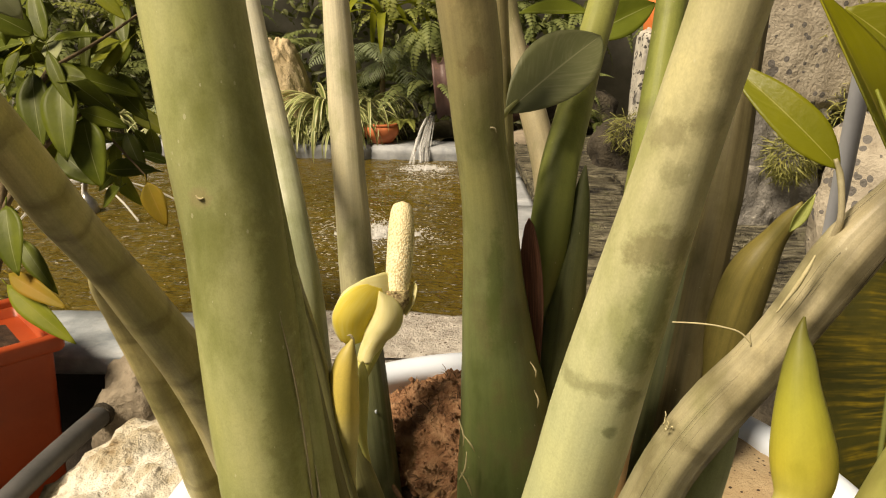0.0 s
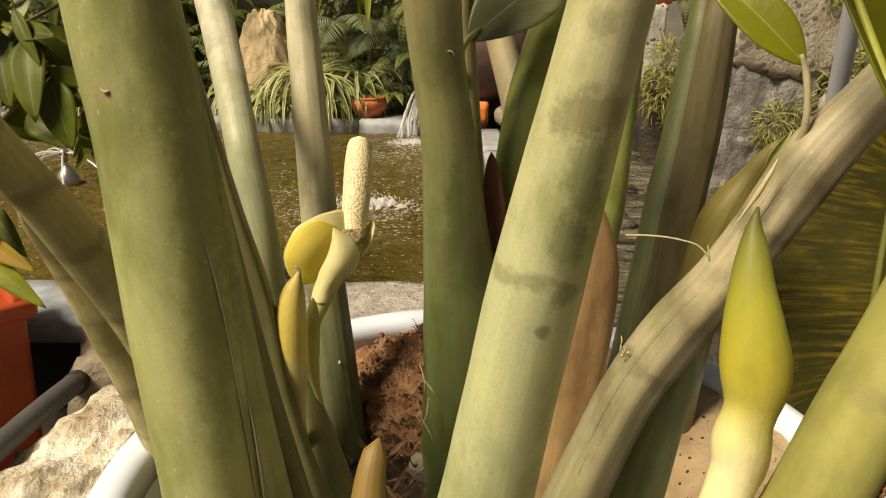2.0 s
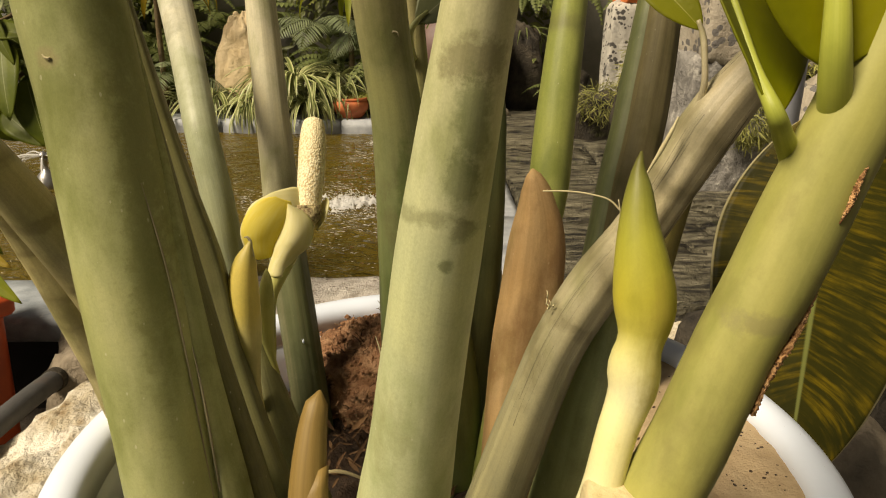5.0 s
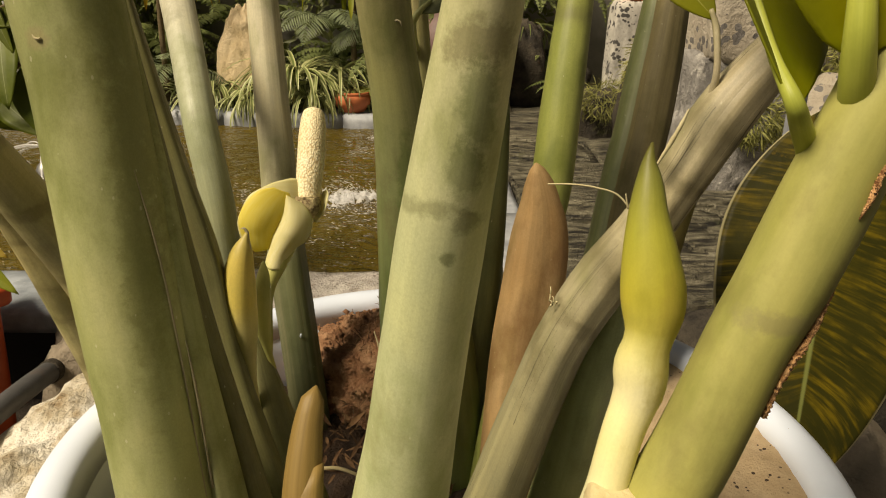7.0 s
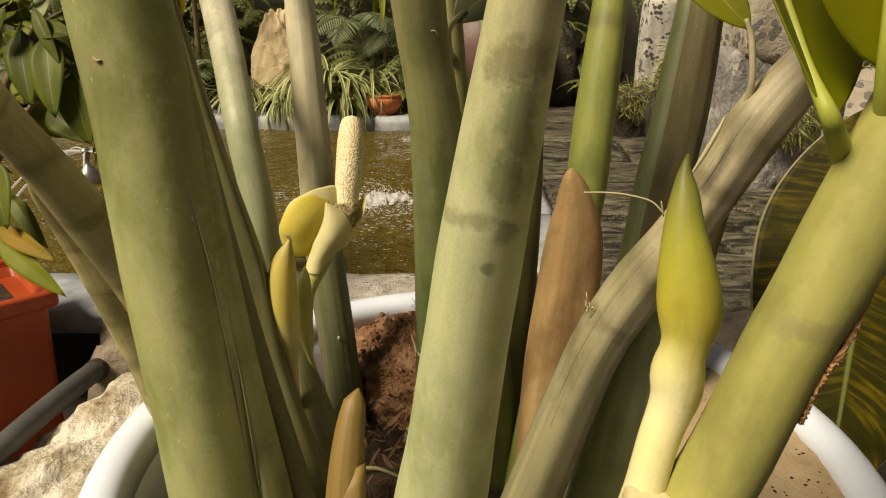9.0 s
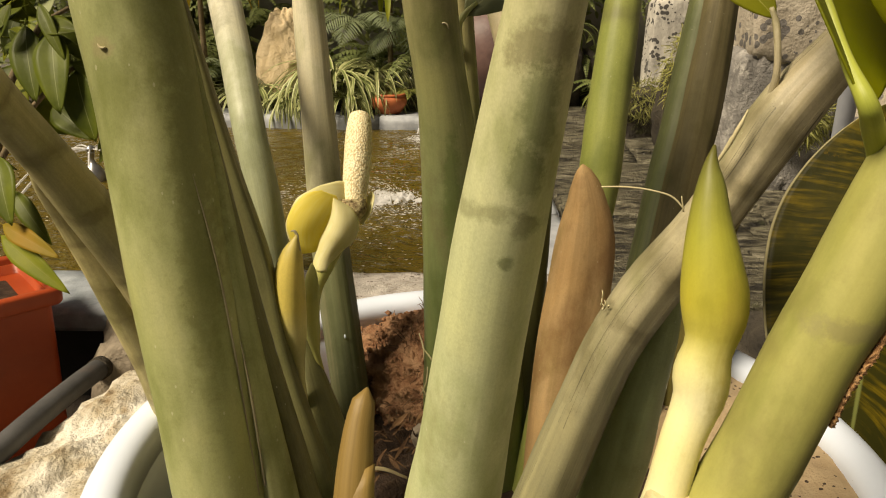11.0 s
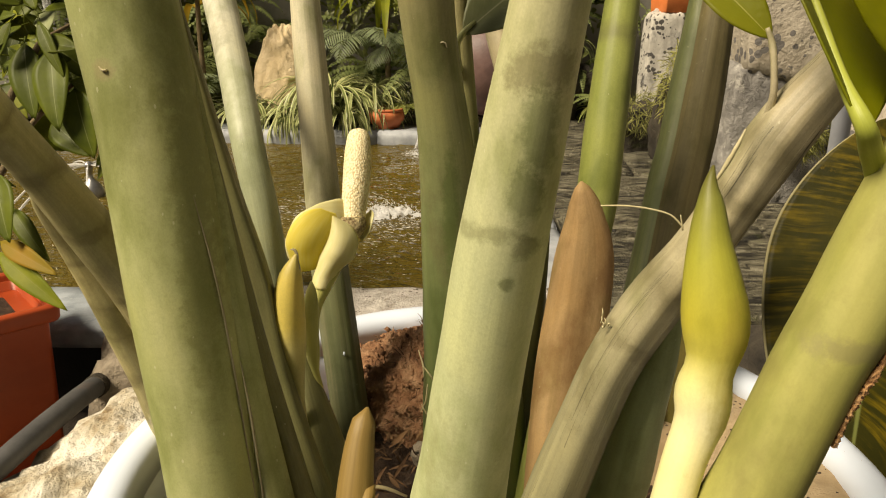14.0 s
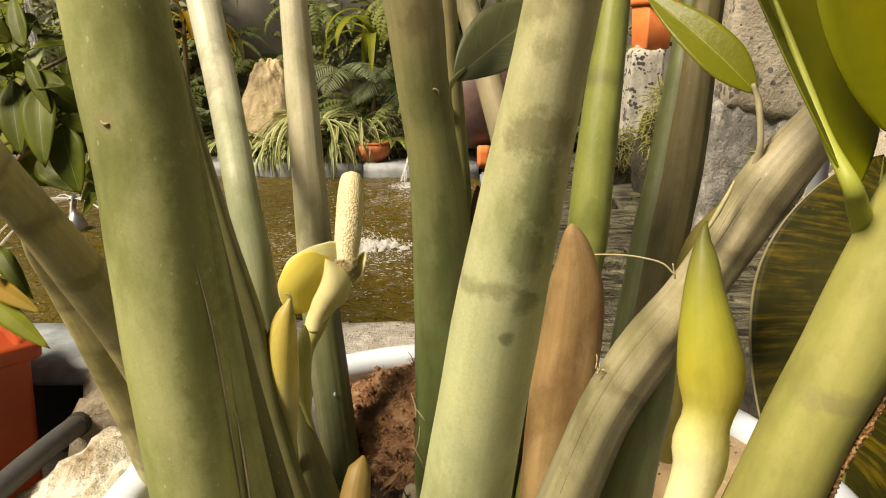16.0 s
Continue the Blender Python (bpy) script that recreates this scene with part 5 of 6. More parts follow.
# leaves of the plant
part("leaf", leaf(aim((0.548, 0.7606, 1.0493), (0.4499, 0.5752, 0.6654), (-0.25, -1, 0.1)), 0.437, 0.224, droop=-0.06, fold=-0.12, wide=0.42, sharp=0.62, nu=24, nv=40, thick=0.0012, wave=0.012), L_DARK, plant, "large dark green leaf turning yellow")
part("leaf", leaf(aim((0.2000, 0.332, 1.139), (0.143, 0.358, 1.200), (-0.3, -1, 0.5)), 0.080, 0.0222, droop=0.45, fold=0.25, wide=0.35, sharp=0.8, nu=10, nv=18, thick=0.0006), L_YOUNG, plant, "young yellow-green leaf")
part("petiole", tube([(0.1975, 0.333, 1.144, 0.0010), (0.2000, 0.332, 1.138, 0.0016), (0.2014, 0.328, 1.126, 0.0016), (0.2026, 0.327, 1.114, 0.0017), (0.2036, 0.331, 1.103, 0.0022)], seg=12, n=22), M_GREY, plant)
part("leaf", leaf(aim((0.054, 0.575, 1.134), (0.135, 0.610, 1.205), (-0.2, -1, 0.35)), 0.125, 0.060, droop=0.45, fold=0.2, wide=0.5, sharp=0.8, nu=10, nv=18, thick=0.0008), L_GREYGREEN, plant, "dull grey-green leaf seen from below")
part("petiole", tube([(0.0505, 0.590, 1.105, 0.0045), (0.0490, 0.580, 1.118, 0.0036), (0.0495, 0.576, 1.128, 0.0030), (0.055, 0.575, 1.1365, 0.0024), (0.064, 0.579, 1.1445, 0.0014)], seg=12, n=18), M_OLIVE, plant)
gold = leaf(Matrix(), 0.1425, 0.0800, droop=0.1, fold=0.10, wide=0.40, sharp=0.85, nu=16, nv=28, thick=0.0008)
for v in gold.verts:
    if v.co.x < 0:
        v.co.x *= 0.34
bmesh.ops.transform(gold, matrix=aim((0.1845, 0.2160, 1.1130), (0.1684, 0.2702, 1.1877), (0.55, -1, 0.35)), verts=gold.verts)
part("leaf", gold, L_GOLD, plant, "young yellow-green leaf at the stalk's top")
part("petiole", tube([(0.2060, 0.2350, 1.0870, 0.0050), (0.2011, 0.2310, 1.0951, 0.0044), (0.1921, 0.2238, 1.1060, 0.0038), (0.1842, 0.2165, 1.1149, 0.0032), (0.1805, 0.2262, 1.1270, 0.0022), (0.1762, 0.2402, 1.1470, 0.0016), (0.1722, 0.2545, 1.1670, 0.0012), (0.1690, 0.2660, 1.1830, 0.0006)], seg=18, n=60), M_PETIOLE, plant)
part("leaf", leaf(aim((0.2025, 0.2180, 1.1290), (0.1990, 0.2350, 1.2000), (0.0, -1, 0.3)), 0.1140, 0.0720, droop=0.1, fold=0.22, wide=0.5, sharp=0.6, nu=12, nv=18, thick=0.0008), L_GOLD, plant, "young yellow-green leaf at the stalk's top")
part("petiole", tube([(0.2215, 0.2370, 1.0980, 0.0074), (0.2169, 0.2335, 1.1040, 0.0064), (0.2105, 0.2250, 1.1124, 0.0059), (0.2034, 0.2175, 1.1263, 0.0055), (0.1997, 0.2145, 1.1378, 0.0049), (0.1981, 0.2155, 1.1503, 0.0042), (0.1973, 0.2200, 1.1678, 0.0032), (0.1986, 0.2300, 1.1925, 0.0016)], seg=20, n=50), M_PETIOLE, plant)

part("leaf", leaf(aim((-0.345, 0.50, 1.262), (-0.293, 0.50, 1.196), (0.2, -1, 0.3)), 0.075, 0.040, droop=0.3, fold=0.3, nu=8, nv=14, thick=0.0006), L_SHRUBPALE, plant, "pale leaf tip hanging from above")
part("leaf", leaf(aim((0.172, 0.850, 1.220), (0.100, 0.850, 1.228), (0, -0.5, 1)), 0.085, 0.040, droop=0.3, fold=0.3, nu=8, nv=14, thick=0.0008), L_SHRUB, plant, "dark green leaf in shade")
part("leaf", leaf(aim((0.165, 0.842, 1.190), (0.250, 0.858, 1.238), (0.2, -0.8, 0.6)), 0.105, 0.050, droop=0.3, fold=0.3, nu=8, nv=14, thick=0.0008), L_SHRUB, plant, "dark green leaf in shade")
part("leaf", leaf(aim((0.1985, 0.352, 1.215), (0.236, 0.335, 1.190), (0.3, -1, 0.4)), 0.05, 0.03, droop=0.3, fold=0.3, nu=8, nv=12, thick=0.0006), L_YOUNG, plant, "young yellow-green leaf")

# ---- beside the tub ----
lime = rock((0, 0, 0), (0.74, 0.44, 0.52), 3, 0.15, 6, 3.2, 0.5)
bmesh.ops.transform(lime, matrix=Matrix.Translation((-0.575, 1.10, 0.12)) @ Matrix.Rotation(radians(62), 4, "Z"), verts=lime.verts)
tagged(part("limestone_rock", lime, M_LIMESTONE), "large pale limestone rock with brown stains on the ground", "rock")
tagged(part("grey_rock", rock((-0.715, 1.46, 0.19), (0.22, 0.22, 0.45), 6, 0.16, 5, 2.4, 0.5), M_GREYSTONE), "grey brown rock behind the limestone rock", "rock")
tagged(part("small_rock", rock((0.83, 1.00, 0.22), (0.20, 0.26, 0.48), 9, 0.18, 4, 2.4, 0.4), M_GREYSTONE), "grey rock on the ground beside the tub", "rock")
tagged(part("small_rock", rock((0.86, 1.72, 0.13), (0.30, 0.24, 0.36), 12, 0.2, 4, 2.4, 0.4), M_LIMESTONE), "pale rock at the foot of the slate ledge", "rock")
hose = thing("drain_pipe", (-0.90, 1.1, 0.25), "dark grey drain pipe lying against the rocks", "pipe")
part("pipe", tube([(-0.775, 1.360, 0.335, 0.024), (-0.774, 1.310, 0.344, 0.024), (-0.781, 1.190, 0.352, 0.024), (-0.800, 1.050, 0.346, 0.024), (-0.880, 0.800, 0.268, 0.024), (-1.050, 0.450, 0.006, 0.024)], seg=20, n=40), M_HOSE, hose)
part("collar", tube([(-0.775, 1.360, 0.335, 0.027), (-0.774, 1.338, 0.339, 0.027)], seg=20, n=4), M_DARKROCK, hose, "dark dirty collar")


def square_loft(profile, at, turn=45.0, corner=0.12, seg=10):
    """A rounded square vessel: profile of (half side, z), turned round z by degrees."""
    bm = bmesh.new()
    rings = []
    for r, z in profile:
        ring = []
        for q in range(4):
            for k in range(seg + 1):
                a = math.pi / 2 * (q + k / seg)
                cx, cy = ((1, 1), (-1, 1), (-1, -1), (1, -1))[q]
                p = Vector((r * (cx * (1 - corner) + corner * math.cos(a)), r * (cy * (1 - corner) + corner * math.sin(a)), z))
                ring.append(bm.verts.new(Matrix.Rotation(radians(turn), 3, "Z") @ p + Vector(at)))
        rings.append(ring)
    for a, b in zip(rings, rings[1:]):
        for k in range(len(a)):
            j = (k + 1) % len(a)
            bm.faces.new((a[k], a[j], b[j], b[k]))
    bm.faces.new(rings[0][::-1])
    bm.faces.new(rings[-1])
    return bm


planter = thing("orange_planter", (-1.075, 1.392, 0.0), "square orange plastic planter with a thick lip", "planter")
PL = Vector((-1.075, 1.392, -0.03))
part("body", square_loft([(0.110, 0.0), (0.114, 0.008), (0.137, 0.515), (0.137, 0.535), (0.128, 0.535), (0.124, 0.46)], PL), M_ORANGE, planter)
part("lip", square_loft([(0.139, 0.512), (0.154, 0.512), (0.158, 0.518), (0.160, 0.546), (0.157, 0.552), (0.140, 0.552), (0.136, 0.546), (0.134, 0.500)], PL), M_ORANGE, planter, "thick flat orange lip")
tagged(part("planter_soil", square_loft([(0.124, 0.470), (0.122, 0.505), (0.09, 0.512), (0.01, 0.515)], PL), M_SOIL), "dark soil in the orange planter", "soil", kind="stuff")

shrub = thing("potted_shrub", (-0.995, 1.345, 0.50), "glossy dark green shrub with drooping pointed leaves", "shrub")
for pts in ([(-0.99, 1.34, 0.49, 0.011), (-0.98, 1.42, 0.75, 0.010), (-0.95, 1.52, 0.98, 0.008), (-0.90, 1.58, 1.09, 0.006)],
            [(-0.98, 1.43, 0.78, 0.008), (-0.90, 1.50, 0.92, 0.006), (-0.80, 1.53, 1.01, 0.004)],
            [(-0.90, 1.58, 1.09, 0.005), (-0.82, 1.66, 1.15, 0.004), (-0.74, 1.74, 1.22, 0.003)],
            [(-0.99, 1.36, 0.58, 0.006), (-0.93, 1.33, 0.70, 0.005), (-0.87, 1.30, 0.80, 0.004)],
            [(-0.80, 1.53, 1.00, 0.004), (-0.75, 1.54, 0.93, 0.003), (-0.68, 1.52, 0.86, 0.002)]):
    part("branch", tube(pts, seg=10, n=20), M_BARK, shrub)


def shrub_leaf(base, tip, width, mat):
    d = (Vector(tip) - Vector(base))
    up = Vector((-0.2, -0.75, 0.65)) if d.z > -0.08 else Vector((0.05, -1, 0.25))
    part("leaf", leaf(aim(base, tip, up), d.length * 1.08, width * 1.05, droop=0.35, fold=0.22, wide=0.36, sharp=0.85, nu=6, nv=12, thick=0.0006, stem=0.02, wave=0.015, seed=base[0] * 40), mat, shrub)


shrub_leaf((-0.85, 1.532, 1.076), (-0.816, 1.422, 0.936), 0.076, L_SHRUB)
shrub_leaf((-0.924, 1.556, 1.085), (-0.886, 1.458, 0.952), 0.070, L_SHRUB)
shrub_leaf((-0.899, 1.592, 1.099), (-0.924, 1.673, 1.181), 0.053, L_SHRUBPALE)
shrub_leaf((-0.835, 1.654, 1.122), (-0.788, 1.688, 1.16), 0.067, L_SHRUBYOUNG)
shrub_leaf((-0.934, 1.59, 1.092), (-0.73, 1.63, 1.05), 0.060, L_SHRUB)
shrub_leaf((-0.864, 1.565, 1.079), (-0.751, 1.56, 0.999), 0.051, L_SHRUB)
shrub_leaf((-0.808, 1.51, 1.008), (-0.715, 1.522, 0.979), 0.043, L_SHRUB)
shrub_leaf((-0.798, 1.505, 0.993), (-0.758, 1.44, 0.864), 0.077, L_SHRUB)
shrub_leaf((-0.772, 1.517, 0.873), (-0.681, 1.572, 0.876), 0.053, L_SHRUB)
shrub_leaf((-0.676, 1.51, 0.849), (-0.638, 1.48, 0.759), 0.052, L_SHRUBOLD)
shrub_leaf((-0.849, 1.457, 1.167), (-0.92, 1.422, 1.22), 0.057, L_SHRUB)
shrub_leaf((-0.855, 1.506, 1.154), (-0.899, 1.544, 1.268), 0.044, L_SHRUB)
shrub_leaf((-1.038, 1.643, 1.098), (-0.982, 1.707, 1.128), 0.046, L_SHRUBYOUNG)
shrub_leaf((-0.867, 1.296, 0.847), (-0.825, 1.21, 0.747), 0.062, L_SHRUB)
shrub_leaf((-0.867, 1.322, 0.768), (-0.78, 1.245, 0.693), 0.039, L_SHRUB)
shrub_leaf((-0.865, 1.262, 0.715), (-0.739, 1.19, 0.686), 0.038, L_SHRUBOLD)
shrub_leaf((-0.868, 1.255, 0.694), (-0.723, 1.169, 0.623), 0.044, L_SHRUBYOUNG)
shrub_leaf((-0.908, 1.58, 0.907), (-0.808, 1.511, 0.855), 0.066, L_SHRUB)
shrub_leaf((-1.05, 1.605, 0.984), (-0.944, 1.465, 0.879), 0.078, L_SHRUB)
shrub_leaf((-0.823, 1.689, 1.071), (-0.725, 1.629, 0.984), 0.049, L_SHRUB)
shrub_leaf((-0.968, 1.604, 0.918), (-0.888, 1.568, 0.871), 0.054, L_SHRUBYOUNG)
shrub_leaf((-0.773, 1.645, 0.941), (-0.714, 1.566, 0.86), 0.046, L_SHRUB)
shrub_leaf((-1.066, 1.685, 1.16), (-0.978, 1.644, 1.098), 0.067, L_SHRUBYOUNG)
random.seed(31)
for k in range(125):
    c = Vector((random.uniform(-1.32, -0.74), random.uniform(1.52, 1.90), random.uniform(0.80, 1.30)))
    d = Vector((random.uniform(-1, 1), random.uniform(-0.8, 0.5), random.uniform(-1.1, 0.25))).normalized() * random.uniform(0.07, 0.145)
    shrub_leaf(tuple(c), tuple(c + d), random.uniform(0.026, 0.052), random.choice((L_SHRUB, L_SHRUB, L_SHRUB, L_SHRUBYOUNG, L_SHRUBYOUNG)))

# unseen loose leaves, added beyond the shrub to cast shade on the orange planter
for k in range(30):
    c = Vector((random.uniform(-1.75, -1.45), random.uniform(0.88, 1.18), random.uniform(0.80, 1.15)))
    d = Vector((random.uniform(-1, 1), random.uniform(-0.8, 0.8), random.uniform(-0.9, 0.2))).normalized() * random.uniform(0.11, 0.17)
    shrub_leaf(tuple(c), tuple(c + d), random.uniform(0.05, 0.07), L_SHRUB)

# ---- the pond ----
fountain = thing("pond_fountain", (-1.71, 3.14, 0.30), "small steel fountain nozzle with thin water jets", "fountain")
part("riser", tube([(-1.71, 3.14, 0.20, 0.024), (-1.71, 3.14, 0.39, 0.024), (-1.71, 3.14, 0.395, 0.019), (-1.71, 3.14, 0.455, 0.017)], seg=18, n=30), M_STEEL, fountain)
part("nozzle", tube([(-1.71, 3.14, 0.452, 0.014), (-1.71, 3.14, 0.47, 0.022), (-1.71, 3.14, 0.485, 0.008)], seg=18, n=10), M_STEEL, fountain)
for k in range(9):
    a = 2 * math.pi * k / 9 + 0.25
    r = 0.34 if k % 3 else 0.46
    part("jet", tube([(-1.71 + math.cos(a) * r * s, 3.14 + math.sin(a) * r * s, 0.468 + 0.05 * s - 0.20 * s * s, 0.0036 + 0.002 * s) for s in (0, 0.25, 0.5, 0.75, 1.0)], seg=6, n=14), M_SPRAY, fountain, "thin white water jet" if k == 0 else "")


def splash(at, size, seed, rise=1.0):
    """A low ragged mound of foam with a spray of fine drops over it."""
    random.seed(seed)
    bm = bmesh.new()
    n = 64
    grid = {}
    for j in range(n + 1):
        for i in range(n + 1):
            px, py = (2 * i / n - 1) * 1.6, (2 * j / n - 1) * 1.2
            d = math.hypot(px / 1.5, py / 1.1)
            p = Vector((px * size, py * size, 0))
            level = noise.fractal(p * 26 + Vector((seed, 0, 0)), 0.8, 2.1, 5) + 0.75 - 1.15 * d
            if level > 0:
                grid[i, j] = bm.verts.new(Vector(at) + p + Vector((0, 0, 0.002 + rise * 0.030 * min(level, 0.9) * (1 + 0.9 * noise.noise(p * 90)))))
    for i, j in list(grid):
        q = [(i, j), (i + 1, j), (i + 1, j + 1), (i, j + 1)]
        if all(c in grid for c in q):
            bm.faces.new([grid[c] for c in q])
    for k in range(4):
        a, d = random.uniform(0, 6.3), size * random.uniform(0.0, 0.6)
        x, y, h = at[0] + d * math.cos(a) * 1.3, at[1] + d * math.sin(a), rise * random.uniform(0.03, 0.085)
        add_tube(bm, [(x, y, at[2], 0.006), (x + random.uniform(-0.008, 0.008), y, at[2] + h * 0.6, 0.0032), (x + random.uniform(-0.014, 0.014), y, at[2] + h, 0.0008)], seg=6, n=8, wobble=0.5)
    for k in range(520):
        a, d = random.uniform(0, 6.3), size * random.random() ** 0.6 * 1.2
        h = rise * max(size * 1.1 - d, 0.01) * random.uniform(0.0, 0.75)
        r = random.uniform(0.0008, 0.0030)
        m = Matrix.Translation((at[0] + d * math.cos(a) * 1.3, at[1] + d * math.sin(a), at[2] + h)) @ Matrix.Diagonal((r, r, r * random.uniform(0.8, 1.5), 1))
        bmesh.ops.create_icosphere(bm, subdivisions=1, radius=1, matrix=m)
    return bm


tagged(part("water_splash", splash((-0.26, 2.87, WATER), 0.15, 41, 0.75), M_SPRAY), "white bubbling splash on the pond", "splash", kind="stuff")
tagged(part("water_splash", splash((-0.12, 4.30, WATER), 0.12, 42, 0.5), M_SPRAY), "white splash under the falling water", "splash", kind="stuff")
random.seed(43)
fl = bmesh.new()


def add_fleck(bm, at, rx, ry, turn, rz=0.0014):
    """A flat white flake on the water, foam or stand-in glint: six points, eight faces."""
    c, d = math.cos(turn), math.sin(turn)
    ends = [bm.verts.new((at[0] + c * px * rx - d * py * ry, at[1] + d * px * rx + c * py * ry, at[2] + pz * rz)) for px, py, pz in ((1, 0.15, 0), (0.1, 1, 0), (-1, -0.1, 0), (0, -1, 0), (0, 0, 1), (0, 0, -1))]
    for k in range(4):
        bm.faces.new((ends[k], ends[(k + 1) % 4], ends[4]))
        bm.faces.new((ends[(k + 1) % 4], ends[k], ends[5]))


# white flakes serve as foam and as modelled glints on the ripples
for k in range(2600):
    px, py = (random.uniform(-3.0, 0.27), random.uniform(1.92, 4.5)) if k < 700 else (random.gauss(-0.42, 0.34), random.gauss(2.80, 0.34)) if k < 2100 else (random.gauss(-0.12, 0.22), random.gauss(4.1, 0.25))
    if not (-3.5 < px < 0.29 and 1.9 < py < 4.56):
        continue
    if noise.noise(Vector((px * 3.5, py * 3.5, 2.0))) < random.uniform(-0.6, 0.25):
        continue
    z = WATER + 0.004 + 0.006 * noise.fractal(Vector((px, py, 0)) * 9.0, 0.8, 2.1, 4)
    add_fleck(fl, (px, py, z), random.uniform(0.002, 0.012) * (1.8 if random.random() < 0.08 else 1.0), random.uniform(0.001, 0.0035), random.gauss(0.0, 0.6))
tagged(part("foam_bubbles", fl, M_SPRAY), "scattered foam and white flakes standing in for glints on the pond", "foam", kind="stuff")

# ---- the planted bank behind the pond ----
urn = thing("water_urn", (0.30, 4.92, 0.41), "large dark purple brown urn lying tilted, pouring water", "urn")
prof = [(0.0, 0.0), (0.14, 0.0), (0.20, 0.03), (0.30, 0.16), (0.355, 0.34), (0.335, 0.48), (0.27, 0.59), (0.215, 0.645), (0.205, 0.675), (0.232, 0.712), (0.228, 0.726), (0.212, 0.724), (0.190, 0.68), (0.198, 0.645), (0.255, 0.58), (0.31, 0.46), (0.33, 0.34), (0.0, 0.06)]
jar = lathe(prof, 56, wobble=0.015)
bmesh.ops.transform(jar, matrix=Matrix.Translation((0.64, 4.95, 0.87)) @ Matrix.Rotation(radians(-97), 4, "Y"), verts=jar.verts)
part("body", jar, M_URN, urn)
part("support", rock((0.36, 4.98, 0.36), (0.46, 0.34, 0.34), 15, 0.2, 4), M_DARKROCK, urn, "dark rock under the urn")
fall = bmesh.new()
random.seed(44)
for k in range(24):
    o, w = random.uniform(-0.055, 0.055), random.uniform(0.002, 0.010)
    add_tube(fall, [(-0.075 + o * 0.3, 4.95 + o, 0.60, w), (-0.10 + o * 0.5, 4.84 + o, 0.585, w), (-0.125 + o * 0.8, 4.70 + o, 0.52, w * 0.9), (-0.15 + o, 4.58 + o * 0.8, 0.42, w * 0.8), (-0.16 + o * 1.2 + random.uniform(-0.02, 0.02), 4.50 + o, WATER, w * 0.6)], seg=8, n=26, wobble=0.9)
tagged(part("falling_water", fall, M_STREAM), "clear white stream of water from the urn", "water", kind="stuff")
st = bmesh.new()
for k in range(2):
    add_tube(st, [(-2.70 + 0.03 * k, 4.7, 1.7, 0.010), (-2.685 + 0.028 * k, 4.68, 1.3, 0.012), (-2.66 + 0.02 * k, 4.66, 0.4, 0.016)], seg=8, n=60, wobble=1.2)
tagged(part("falling_water", st, M_STREAM), "thin strands of falling water", "water", kind="stuff")
tagged(part("cobble", rock((0.535, 4.70, 0.435), (0.24, 0.20, 0.17), 17, 0.08, 3), M_GREYSTONE), "rounded pale cobble on the ledge", "stone")
tagged(part("orange_block", box((0.285, 4.66, 0.372), (0.375, 4.74, 0.53), 0.008, 2, 0.004, 5), M_POT), "small orange block on the kerb", "block")
boulder = rock((-1.20, 5.15, 0.66), (0.54, 0.38, 0.84), 22, 0.16, 5, 1.8, 0.35)
for v in boulder.verts:
    f = min(max((v.co.z - 0.55) / 0.5, 0.0), 1.0)
    v.co.x = -1.20 - 0.045 * f + (v.co.x + 1.20) * (1 - 0.5 * f)
tagged(part("boulder", boulder, M_BOULDER), "pointed ochre boulder in the planted bank", "boulder")

pot = thing("terracotta_bowl", (-0.45, 4.76, 0.405), "small round glazed terracotta bowl on the kerb", "pot")
PB = Vector((-0.45, 4.765, 0.405))
part("body", lathe([(0.0, 0.0), (0.07, 0.0), (0.085, 0.006), (0.123, 0.06), (0.127, 0.095), (0.118, 0.118), (0.105, 0.122), (0.105, 0.10), (0.0, 0.09)], 40, PB), M_TERRA, pot)
part("rim", lathe([(0.106, 0.118), (0.116, 0.120), (0.120, 0.128), (0.116, 0.138), (0.106, 0.140), (0.100, 0.130), (0.106, 0.118)], 40, PB), M_TERRA, pot)


def spider_plant(at, size, blades, seed, mat=L_STRIPED, lean=(0, 0)):
    random.seed(seed)
    bm = bmesh.new()
    for k in range(blades):
        a = random.uniform(0, 2 * math.pi)
        rise = random.uniform(0.35, 1.3)
        d = Vector((math.cos(a) + lean[0], math.sin(a) + lean[1], rise))
        c = Vector(at) + Vector((math.cos(a), math.sin(a), 0)) * 0.02
        add_leaf(bm, aim(c, c + d, (0, 0, 1)), size * random.uniform(0.7, 1.25), size * random.uniform(0.042, 0.068), droop=random.uniform(1.5, 2.8), fold=0.35, wide=0.3, sharp=0.5, nu=4, nv=10, twist=random.uniform(-0.5, 0.5))
    return part("spider_plant", bm, mat)


